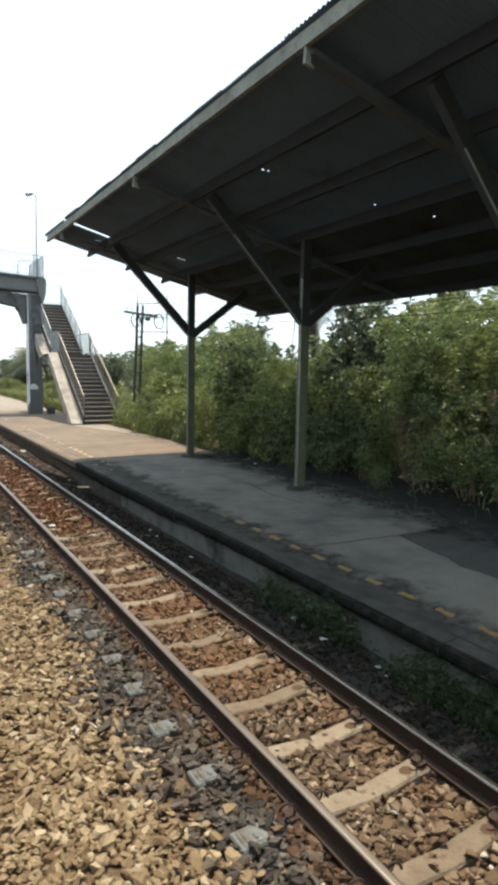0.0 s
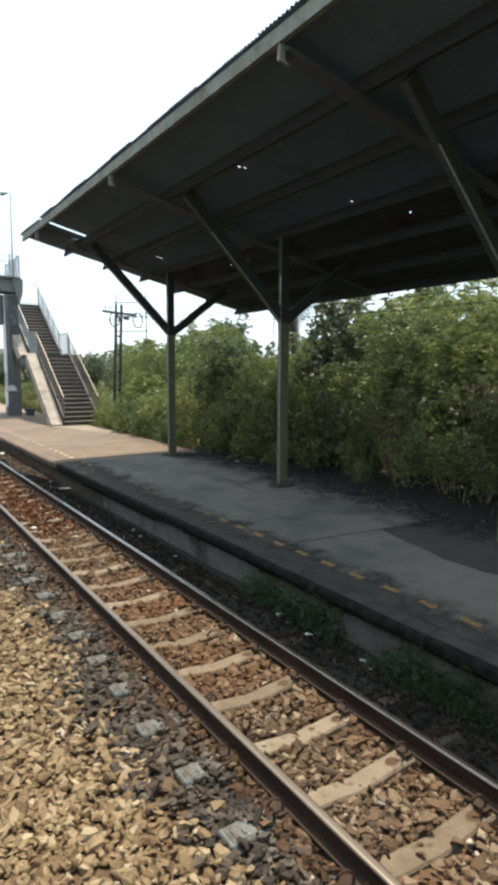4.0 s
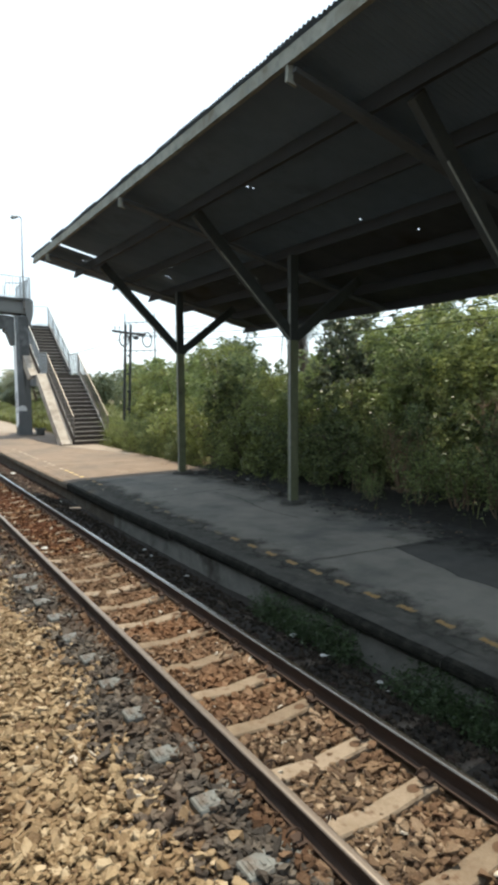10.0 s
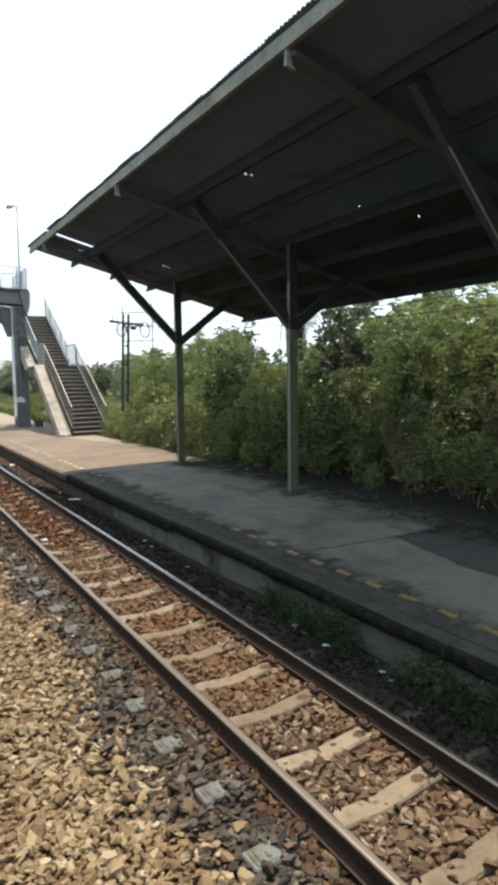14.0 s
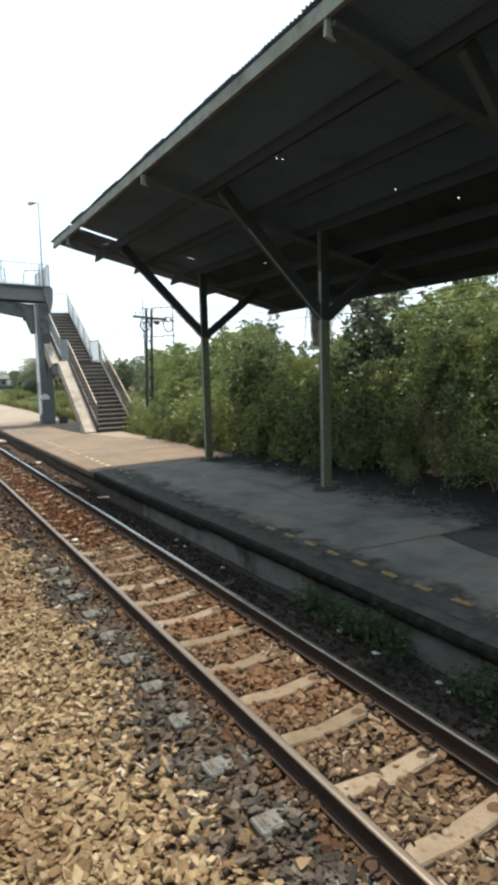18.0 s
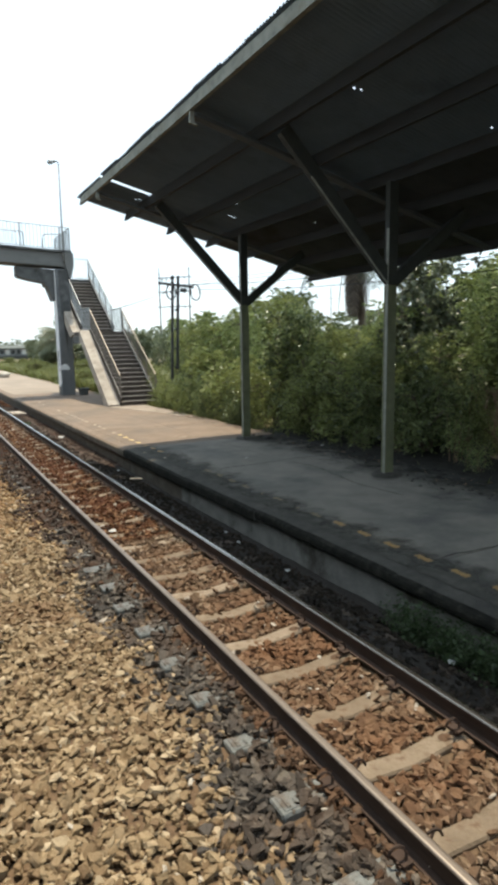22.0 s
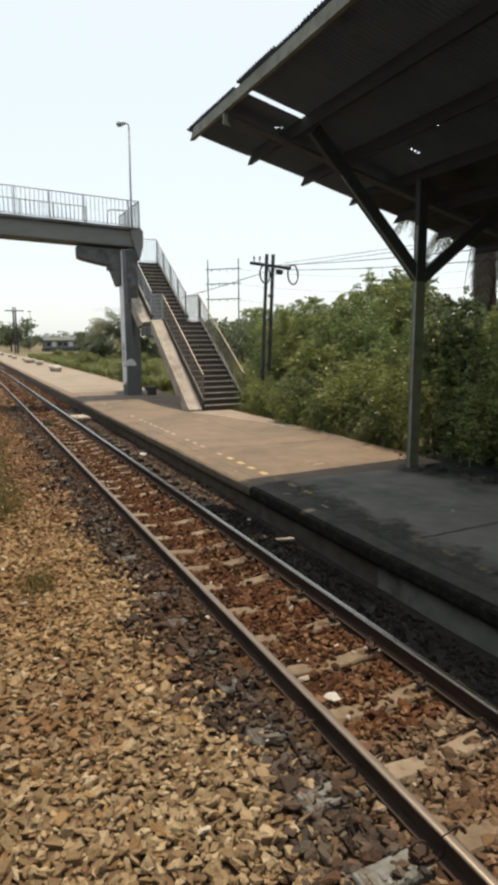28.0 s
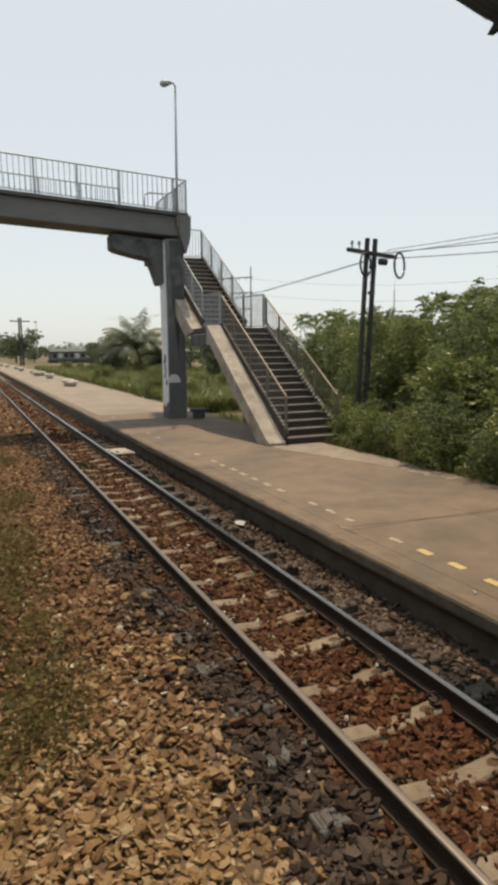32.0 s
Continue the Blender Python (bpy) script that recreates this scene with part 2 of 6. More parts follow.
M = {
    "earth": material("earth", [(0.10, 0.065, 0.04), (0.2, 0.14, 0.085)], 1.5, 0.95, bump=0.6, bump_scale=12, stain=(0.09, 0.1, 0.035), stain_scale=0.25, stain_at=(0.45, 0.6)),
    "bed": material("ballast_bed", [(0.08, 0.05, 0.028), (0.155, 0.1, 0.056)], 14, 0.95, bump=1.0, bump_scale=22),
    "stone_tan": material("stone_tan", [(0.132, 0.083, 0.042), (0.196, 0.135, 0.071), (0.238, 0.174, 0.102), (0.297, 0.221, 0.128), (0.43, 0.35, 0.24)], 14, 0.85, bump=0.5, bump_scale=60, per="island", spread=0.75, stain=(0.13, 0.065, 0.027), stain_scale=0.7, stain_at=(0.5, 0.75)),
    "stone_ochre": material("stone_ochre", [(0.14, 0.078, 0.031), (0.23, 0.136, 0.058), (0.285, 0.182, 0.085), (0.4, 0.31, 0.19)], 14, 0.85, bump=0.5, bump_scale=60, per="island", spread=0.75, stain=(0.17, 0.083, 0.035), stain_scale=0.7, stain_at=(0.5, 0.75)),
    "stone_russet": material("stone_russet", [(0.082, 0.036, 0.0145), (0.142, 0.067, 0.026), (0.198, 0.102, 0.042), (0.38, 0.262, 0.15)], 14, 0.85, bump=0.5, bump_scale=60, per="island", spread=0.75, stain=(0.12, 0.055, 0.023), stain_scale=0.7, stain_at=(0.48, 0.72)),
    "stone_red": material("stone_red", gloss=0.25, ramp=[(0.032, 0.0117, 0.005), (0.07, 0.028, 0.0115), (0.112, 0.05, 0.0215), (0.25, 0.15, 0.083)], scale=14, rough=0.9, bump=0.5, bump_scale=60, per="island", spread=0.72, stain=(0.09, 0.03, 0.013), stain_scale=0.35, stain_at=(0.45, 0.7)),
    # stones and soil by the platform wall, darkened to hold the canopy's shade
    "stone_shaded": material("stone_shaded", gloss=0.2, ramp=[(0.009, 0.0075, 0.006), (0.024, 0.019, 0.014), (0.05, 0.038, 0.028)], scale=14, rough=0.95, bump=0.5, bump_scale=60, per="island", spread=0.75),
    "soil": material("soil_with_shade", [(0.012, 0.0105, 0.009), (0.034, 0.027, 0.021)], 7, 1.0, bump=0.9, bump_scale=25),
    "stone_grey": material("stone_grey", [(0.019, 0.015, 0.012), (0.038, 0.031, 0.025), (0.064, 0.053, 0.043), (0.14, 0.119, 0.095)], 14, 0.8, bump=0.5, bump_scale=60, per="island", spread=0.75, stain=(0.08, 0.046, 0.026), stain_scale=1.2, stain_at=(0.48, 0.7)),
    "stone_dull": material("stone_dull", gloss=0.3, ramp=[(0.03, 0.019, 0.014), (0.064, 0.042, 0.032), (0.1, 0.07, 0.053), (0.2, 0.15, 0.115)], scale=14, rough=0.9, bump=0.5, bump_scale=60, per="island", spread=0.75, stain=(0.09, 0.045, 0.03), stain_scale=0.8, stain_at=(0.5, 0.7)),
    "stone_rust": material("stone_rust", [(0.047, 0.028, 0.016), (0.1, 0.062, 0.035), (0.15, 0.1, 0.059), (0.31, 0.24, 0.168)], 14, 0.9, bump=0.5, bump_scale=60, per="island", spread=0.75, stain=(0.14, 0.066, 0.028), stain_scale=0.5, stain_at=(0.42, 0.66)),
    "stone_brown": material("stone_brown", gloss=0.3, ramp=[(0.032, 0.019, 0.011), (0.062, 0.036, 0.021), (0.092, 0.056, 0.034), (0.19, 0.13, 0.085)], scale=14, rough=0.9, bump=0.5, bump_scale=60, per="island", spread=0.75, stain=(0.085, 0.042, 0.021), stain_scale=1.0, stain_at=(0.45, 0.65)),
    "stone_grey_brown": material("stone_grey_brown", gloss=0.25, ramp=[(0.021, 0.0145, 0.0115), (0.046, 0.032, 0.0255), (0.088, 0.065, 0.052)], scale=14, rough=0.85, bump=0.5, bump_scale=60, per="island", spread=0.75, stain=(0.085, 0.042, 0.021), stain_scale=1.0, stain_at=(0.45, 0.65)),
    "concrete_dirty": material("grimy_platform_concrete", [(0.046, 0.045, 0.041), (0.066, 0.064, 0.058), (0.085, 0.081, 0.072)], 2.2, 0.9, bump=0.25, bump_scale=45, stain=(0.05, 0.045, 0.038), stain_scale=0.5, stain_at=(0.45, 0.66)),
    # tan copy of the slab concrete, warmed for the sunlit stretch
    "concrete_dusty": material("sunlit_platform_concrete", [(0.138, 0.1, 0.07), (0.178, 0.13, 0.092), (0.208, 0.155, 0.112)], 2.2, 0.9, bump=0.25, bump_scale=45, stain=(0.1, 0.082, 0.066), stain_scale=0.5, stain_at=(0.47, 0.72)),
    "concrete_pale": material("bleached_platform_concrete", [(0.22, 0.18, 0.14), (0.29, 0.24, 0.19)], 2.2, 0.9, bump=0.25, bump_scale=45, stain=(0.17, 0.14, 0.11), stain_scale=0.4, stain_at=(0.47, 0.72)),
    "stone_white": material("stone_white", [(0.34, 0.3, 0.25), (0.5, 0.46, 0.39)], 10, 0.8),
    "sleeper": material("sleeper_concrete", [(0.125, 0.092, 0.061), (0.195, 0.15, 0.104), (0.265, 0.213, 0.158)], 7, 0.9, bump=0.5, bump_scale=50, per="object", spread=0.3, stain=(0.12, 0.075, 0.045), stain_scale=9, stain_at=(0.54, 0.68)),
    "sleeper_end": material("sleeper_end_concrete", [(0.085, 0.093, 0.09), (0.16, 0.175, 0.172)], 8, 0.45, bump=0.4, bump_scale=50, stain=(0.07, 0.05, 0.035), stain_scale=5, stain_at=(0.46, 0.64)),
    "sleeper_grey": material("sleeper_grey_concrete", [(0.06, 0.062, 0.06), (0.105, 0.11, 0.108)], 8, 0.6, bump=0.4, bump_scale=50, stain=(0.055, 0.04, 0.03), stain_scale=5, stain_at=(0.44, 0.6)),
    "sleeper_dull": material("sleeper_dull_concrete", [(0.06, 0.048, 0.038), (0.12, 0.1, 0.082)], 8, 0.9, bump=0.4, bump_scale=50, stain=(0.05, 0.033, 0.022), stain_scale=6, stain_at=(0.42, 0.6)),
    "rail_side": material("rail_rust", [(0.024, 0.0135, 0.009), (0.06, 0.034, 0.022)], 20, 0.85, 0.1, bump=0.3, bump_scale=90, stretch=(1, 0.15, 1)),
    "rail_head_dull": material("dull_rail_steel", [(0.15, 0.125, 0.105), (0.23, 0.195, 0.165)], 10, 0.42, 0.5, bump=0.05, bump_scale=60, stretch=(4, 0.05, 1)),
    "rail_head": material("rail_steel", [(0.2, 0.187, 0.17), (0.31, 0.29, 0.265)], 10, 0.19, 0.95, bump=0.05, bump_scale=60, stretch=(4, 0.05, 1)),
    # greyer copy of the slab concrete for the stretch in canopy shade
    "concrete": material("shaded_platform_concrete", [(0.14, 0.13, 0.109), (0.185, 0.171, 0.145), (0.222, 0.204, 0.172)], 2.2, 0.9, bump=0.25, bump_scale=45, stain=(0.088, 0.086, 0.077), stain_scale=0.7, stain_at=(0.48, 0.66)),
    "coping": material("coping_concrete", [(0.11, 0.079, 0.052), (0.155, 0.112, 0.075), (0.195, 0.144, 0.1)], 5, 0.95, bump=0.8, bump_scale=26, stain=(0.055, 0.046, 0.035), stain_scale=1.6, stain_at=(0.5, 0.7), per="object", spread=0.2),
    "wall": material("platform_wall_concrete", [(0.16, 0.154, 0.138), (0.26, 0.25, 0.225)], 4, 0.92, bump=0.5, bump_scale=25, stain=(0.06, 0.054, 0.042), stain_scale=1.5, stain_at=(0.52, 0.66)),
    # stained wall; also darkens the edge slabs' shaded front faces
    "wall_brown": material("brown_stained_shaded_wall", [(0.07, 0.057, 0.042), (0.11, 0.09, 0.068), (0.14, 0.118, 0.09)], 3, 0.92, bump=0.5, bump_scale=25, stain=(0.15, 0.138, 0.117), stain_scale=1.3, stain_at=(0.54, 0.68)),
    # leaf mould, darkened to hold the shade under the thicket
    "mould": material("leaf_mould_shade", gloss=0.15, ramp=[(0.018, 0.0175, 0.016), (0.03, 0.029, 0.026), (0.05, 0.046, 0.04)], scale=5, rough=0.95, bump=0.8, bump_scale=40),
    # film that darkens the slabs towards the back edge
    "mould_film": floor_film("dark_back_film", [(0.022, 0.0225, 0.022), (0.037, 0.037, 0.035), (0.058, 0.056, 0.052)], 7.1, 8.4, 0.55),
    # moss film that also darkens the edge for the canopy's shade
    "moss_film": floor_film("black_moss_shade_film", [(0.044, 0.044, 0.038), (0.066, 0.064, 0.056), (0.1, 0.095, 0.082)], 5.1, 4.62, 0.8, 2.2),
    "yellow": material("yellow_paint", [(0.22, 0.13, 0.045), (0.36, 0.22, 0.07)], 14, 0.75, bump=0.2, bump_scale=50, stain=(0.15, 0.12, 0.085), stain_scale=38, stain_at=(0.5, 0.68)),
    # lighter copy of the yellow paint for dashes in full sun
    "yellow_pale": material("sunlit_yellow_paint", [(0.42, 0.3, 0.12), (0.6, 0.45, 0.2)], 14, 0.75, bump=0.2, bump_scale=50, stain=(0.3, 0.23, 0.13), stain_scale=30, stain_at=(0.5, 0.66)),
    "yellow_worn": material("rubbed_yellow_paint", [(0.16, 0.125, 0.07), (0.28, 0.2, 0.08)], 14, 0.8, bump=0.2, bump_scale=50, stain=(0.1, 0.09, 0.075), stain_scale=22, stain_at=(0.45, 0.58)),
    "pale_paint": material("worn_pale_paint", [(0.31, 0.25, 0.18), (0.45, 0.385, 0.285)], 14, 0.8, bump=0.2, bump_scale=50, stain=(0.33, 0.27, 0.2), stain_scale=12, stain_at=(0.5, 0.6)),
    "post": material("grey_green_painted_steel", [(0.095, 0.103, 0.056), (0.152, 0.162, 0.092)], 7, 0.6, bump=0.12, bump_scale=70, stain=(0.05, 0.042, 0.028), stain_scale=3, stain_at=(0.58, 0.75)),
    # pale colour for steel edges that catch the light
    "post_edge": material("edge_highlight", [(0.17, 0.175, 0.15), (0.3, 0.305, 0.265)], 9, 0.6, bump=0.1),
    # darkened copy of the post paint, for steel in the roof's shade
    "brace": material("shaded_grey_green_steel", [(0.02, 0.0225, 0.0205), (0.035, 0.038, 0.034)], 7, 0.7, bump=0.12, bump_scale=70),
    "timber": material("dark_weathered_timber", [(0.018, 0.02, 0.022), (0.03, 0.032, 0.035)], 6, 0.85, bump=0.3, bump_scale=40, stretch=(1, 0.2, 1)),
    "rafter": material("grey_weathered_timber", [(0.05, 0.056, 0.062), (0.085, 0.093, 0.1)], 6, 0.85, bump=0.3, bump_scale=40, stretch=(0.2, 1, 1)),
    "fascia": material("lichened_fascia", [(0.12, 0.125, 0.11), (0.22, 0.225, 0.195), (0.28, 0.285, 0.24)], 5, 0.85, bump=0.35, bump_scale=40, stain=(0.13, 0.12, 0.09), stain_scale=2.5, stain_at=(0.52, 0.66)),
    # rear roof sheets, coloured darker for the deeper shade inside the canopy
    "sheet_shaded": material("shaded_roof_sheet", [(0.056, 0.063, 0.071), (0.085, 0.095, 0.105)], 3, 0.85, 0.0, bump=0.1, stain=(0.045, 0.042, 0.038), stain_scale=0.7, stain_at=(0.5, 0.7), per="object", spread=0.25),
    # front roof sheets, lightened for the glare at the open edge
    "sheet": material("corrugated_roof_sheet", [(0.1, 0.14, 0.19), (0.14, 0.185, 0.24)], 3, 0.75, 0.0, bump=0.1, stain=(0.065, 0.092, 0.128), stain_scale=0.8, stain_at=(0.55, 0.75), per="object", spread=0.25),
    "bridge": material("bridge_concrete", [(0.11, 0.113, 0.11), (0.155, 0.158, 0.153), (0.19, 0.192, 0.187)], 1.8, 0.9, bump=0.25, bump_scale=30, stain=(0.09, 0.09, 0.086), stain_scale=0.9, stain_at=(0.5, 0.75), stretch=(0.3, 1, 1)),
    "bridge_dark": material("stained_bridge_concrete", [(0.07, 0.075, 0.075), (0.13, 0.135, 0.135)], 2, 0.9, bump=0.25, bump_scale=30, stain=(0.045, 0.045, 0.045), stain_scale=1.2, stain_at=(0.5, 0.65)),
    "pier": material("pier_concrete", [(0.11, 0.117, 0.12), (0.18, 0.187, 0.19)], 2, 0.9, bump=0.25, bump_scale=30, stain=(0.075, 0.075, 0.075), stain_scale=0.9, stain_at=(0.52, 0.66), stretch=(1, 1, 0.5)),
    # mossy edge concrete, darkened further for the canopy's shade
    "coping_mossy": material("mossy_shaded_coping", gloss=0.15, ramp=[(0.06, 0.058, 0.052), (0.08, 0.077, 0.068), (0.11, 0.104, 0.09)], scale=6, rough=0.95, bump=0.9, bump_scale=26, stain=(0.045, 0.044, 0.04), stain_scale=2.2, stain_at=(0.48, 0.7), per="object", spread=0.2),
    # black for the edge slabs' front: moss with the shade painted in
    "moss_shade_black": material("black_moss_shade", gloss=0.1, ramp=[(0.008, 0.0082, 0.007), (0.017, 0.0168, 0.014), (0.04, 0.038, 0.031)], scale=9, rough=0.95, bump=0.9, bump_scale=30),
    "drip": material("run_off_stain", [(0.045, 0.047, 0.047), (0.085, 0.088, 0.088)], 3, 0.9, bump=0.25, bump_scale=30, stain=(0.12, 0.122, 0.122), stain_scale=2.5, stain_at=(0.5, 0.62)),
    "whitewash": material("whitewashed_concrete", [(0.66, 0.68, 0.69), (0.82, 0.84, 0.85)], 2, 0.85, bump=0.2, stain=(0.4, 0.4, 0.39), stain_scale=1.3, stain_at=(0.58, 0.7)),
    "ramp": material("ramp_concrete", [(0.3, 0.26, 0.215), (0.44, 0.39, 0.33)], 3, 0.9, bump=0.3, stain=(0.2, 0.165, 0.135), stain_scale=1.4, stain_at=(0.5, 0.68)),
    "tread": material("tread_concrete", [(0.045, 0.037, 0.031), (0.09, 0.073, 0.06)], 5, 0.9, bump=0.3, per="object", spread=0.3),
    # pale colour for the sunlit front edge of each step
    "nosing": material("lit_nosing", [(0.3, 0.27, 0.24), (0.46, 0.42, 0.38)], 12, 0.85, bump=0.3),
    "foot_white": material("white_painted_foot", [(0.55, 0.54, 0.5), (0.72, 0.71, 0.67)], 12, 0.8, bump=0.2),
    "rail_grey": material("grey_painted_railing", [(0.27, 0.29, 0.3), (0.38, 0.4, 0.41)], 6, 0.5, 0.1, bump=0.1),
    "rail_bronze": material("worn_handrail", [(0.26, 0.2, 0.145), (0.4, 0.325, 0.25)], 8, 0.5, 0.1, bump=0.1),
    "rail_dark": material("weathered_baluster", [(0.13, 0.115, 0.1), (0.22, 0.19, 0.165)], 6, 0.7, 0.1, bump=0.1),
    "pole_dark": material("dark_concrete_pole", [(0.025, 0.026, 0.028), (0.06, 0.06, 0.06)], 6, 0.85, bump=0.2),
    "cable": material("cable_black", [(0.03, 0.03, 0.032), (0.05, 0.05, 0.052)], 10, 0.6, bump=0),
    "steel": material("galvanised_steel", [(0.3, 0.31, 0.32), (0.42, 0.43, 0.44)], 8, 0.5, 0.4, bump=0.05),
    "pylon_grey": material("weathered_pylon_steel", [(0.12, 0.125, 0.13), (0.19, 0.195, 0.2)], 2, 0.6, 0.2, bump=0.05),
    "bark": material("bark", [(0.07, 0.055, 0.04), (0.17, 0.135, 0.1)], 8, 0.95, bump=0.6, bump_scale=30, stretch=(1, 1, 0.3)),
    "twig": material("dry_twig", [(0.13, 0.09, 0.06), (0.24, 0.17, 0.11)], 8, 0.9, bump=0.3),
    "leaf_a": leaf_material("leaf_feathery", (0.062, 0.092, 0.032), (0.32, 0.385, 0.147)),
    "leaf_b": leaf_material("leaf_broad", (0.043, 0.066, 0.026), (0.275, 0.328, 0.138)),
    "leaf_c": leaf_material("leaf_yellow_green", (0.085, 0.11, 0.033), (0.37, 0.41, 0.146)),
    "leaf_dark": leaf_material("leaf_dark_glossy", (0.024, 0.034, 0.02), (0.145, 0.165, 0.095)),
    "leaf_deep": leaf_material("leaf_deep_green", (0.036, 0.054, 0.022), (0.26, 0.31, 0.128)),
    # distant leaves, paled and greyed to carry the haze
    "leaf_far_hazy": leaf_material("leaf_far_hazy", (0.11, 0.135, 0.08), (0.2, 0.23, 0.135)),
    "grass": leaf_material("grass_blades", (0.095, 0.115, 0.036), (0.23, 0.25, 0.086), (0.2, 0.17, 0.078)),
    "weed": leaf_material("weed_leaf", (0.035, 0.06, 0.026), (0.085, 0.125, 0.055)),
    "weed_dry": leaf_material("weed_dry_leaf", (0.11, 0.094, 0.038), (0.27, 0.225, 0.09), (0.26, 0.18, 0.08)),
    "dry": leaf_material("dry_litter_leaf", (0.12, 0.06, 0.03), (0.28, 0.16, 0.08)),
    "palm": leaf_material("palm_frond", (0.05, 0.066, 0.04), (0.115, 0.138, 0.082), (0.14, 0.145, 0.095)),
    # far palms likewise, with distance haze in the frond colour
    "palm_far": leaf_material("hazy_palm_frond", (0.1, 0.12, 0.075), (0.2, 0.225, 0.14)),
    "leaf_field": leaf_material("leaf_olive", (0.1, 0.12, 0.04), (0.25, 0.27, 0.095)),
    "dry_frond": leaf_material("dead_frond", (0.09, 0.065, 0.045), (0.2, 0.15, 0.105)),
    "pale_frame": material("pale_panel", [(0.5, 0.52, 0.52), (0.62, 0.64, 0.64)], 1, 0.8, bump=0.05),
    "seat_pale": material("pale_weathered_stone", [(0.45, 0.41, 0.35), (0.6, 0.56, 0.49)], 6, 0.9, bump=0.4),
    "paper": material("white_litter", [(0.36, 0.36, 0.35), (0.52, 0.52, 0.5)], 20, 0.7, bump=0.1),
    "building": material("building_wall", [(0.1, 0.11, 0.11), (0.17, 0.18, 0.18)], 0.6, 0.85, bump=0.05),
    "roof_far": material("building_roof", [(0.05, 0.064, 0.058), (0.085, 0.1, 0.093)], 0.6, 0.7, bump=0.05),
    "glass_dark": material("window_glass", [(0.02, 0.024, 0.028), (0.04, 0.045, 0.05)], 2, 0.12, bump=0),
}


# ---- mesh helpers ----
class Mesh:
    """Collects vertices, faces and material slots of one part."""

    def __init__(self):
        self.v, self.f, self.s = [], [], []

    def add(self, verts, faces, slot=0):
        k = len(self.v)
        self.v += [tuple(p) for p in verts]
        self.f += [tuple(k + i for i in face) for face in faces]
        self.s += [slot] * len(faces)
        return self

    def prism(self, ring_a, ring_b, slot=0, caps=True):
        n = len(ring_a)
        faces = [(i, (i + 1) % n, n + (i + 1) % n, n + i) for i in range(n)]
        if caps:
            faces += [tuple(range(n - 1, -1, -1)), tuple(range(n, 2 * n))]
        return self.add([*ring_a, *ring_b], faces, slot)

    def beam(self, p, q, w, h, c=0.0, up=(0, 0, 1), slot=0):
        """A bar from p to q, w across and h along up, with corners cut by c."""
        p, q = Vector(p), Vector(q)
        d = (q - p).normalized()
        up = Vector(up)
        if abs(d.dot(up.normalized())) > 0.99:
            up = Vector((0, 1, 0))
        x = d.cross(up).normalized()
        y = x.cross(d)
        a, b = w / 2, h / 2
        prof = [(-a, -b), (a, -b), (a, b), (-a, b)] if not c else [(-a + c, -b), (a - c, -b), (a, -b + c), (a, b - c), (a - c, b), (-a + c, b), (-a, b - c), (-a, -b + c)]
        return self.prism([p + x * u + y * v for u, v in prof], [q + x * u + y * v for u, v in prof], slot)

    def box(self, x0, y0, z0, x1, y1, z1, c=0.0, slot=0):
        if not c:
            v = [(x, y, z) for z in (z0, z1) for x, y in ((x0, y0), (x1, y0), (x1, y1), (x0, y1))]
            return self.add(v, [(3, 2, 1, 0), (4, 5, 6, 7), (0, 1, 5, 4), (1, 2, 6, 5), (2, 3, 7, 6), (3, 0, 4, 7)], slot)
        rings = []
        for z, e in ((z0, c), (z0 + c, 0), (z1 - c, 0), (z1, c)):
            rings.append([(x0 + e + c, y0 + e, z), (x1 - e - c, y0 + e, z), (x1 - e, y0 + e + c, z), (x1 - e, y1 - e - c, z), (x1 - e - c, y1 - e, z), (x0 + e + c, y1 - e, z), (x0 + e, y1 - e - c, z), (x0 + e, y0 + e + c, z)])
        for a, b in zip(rings, rings[1:]):
            self.prism(a, b, slot, False)
        n = len(self.v)
        self.f += [tuple(reversed([n - 48 + i for i in range(8)])), tuple(n - 8 + i for i in range(8))]
        self.s += [slot, slot]
        return self

    def tube(self, points, r, sides=6, slot=0, ends=True):
        pts = [Vector(p) for p in points]
        rad = r if isinstance(r, (list, tuple)) else [r] * len(pts)
        k, rings = len(self.v), []
        for i, p in enumerate(pts):
            d = (pts[min(i + 1, len(pts) - 1)] - pts[max(i - 1, 0)]).normalized()
            x = d.cross(Vector((0, 0, 1)) if abs(d.z) < 0.95 else Vector((1, 0, 0))).normalized()
            y = x.cross(d)
            rings.append([p + (x * math.cos(a) + y * math.sin(a)) * rad[i] for a in (2 * math.pi * j / sides for j in range(sides))])
        for ring in rings:
            self.v += [tuple(p) for p in ring]
        for i in range(len(rings) - 1):
            for j in range(sides):
                a, b = k + i * sides + j, k + i * sides + (j + 1) % sides
                self.f.append((a, b, b + sides, a + sides))
                self.s.append(slot)
        if ends:
            self.f += [tuple(k + j for j in reversed(range(sides))), tuple(k + (len(rings) - 1) * sides + j for j in range(sides))]
            self.s += [slot, slot]
        return self

    def data(self, name, mats, smooth=False, weld=True):
        me = bpy.data.meshes.new(name)
        if weld:
            seen, to, keep = {}, [], []
            for p in self.v:
                q = tuple(round(c, 5) for c in p)
                if q not in seen:
                    seen[q] = len(keep)
                    keep.append(p)
                to.append(seen[q])
            self.v, self.f = keep, [tuple(to[i] for i in face) for face in self.f]
        me.from_pydata(self.v, [], self.f)
        for m in mats:
            me.materials.append(M[m])
        if len(mats) > 1:
            me.polygons.foreach_set("material_index", self.s)
        if smooth:
            me.polygons.foreach_set("use_smooth", [True] * len(self.f))
        me.update()
        return me


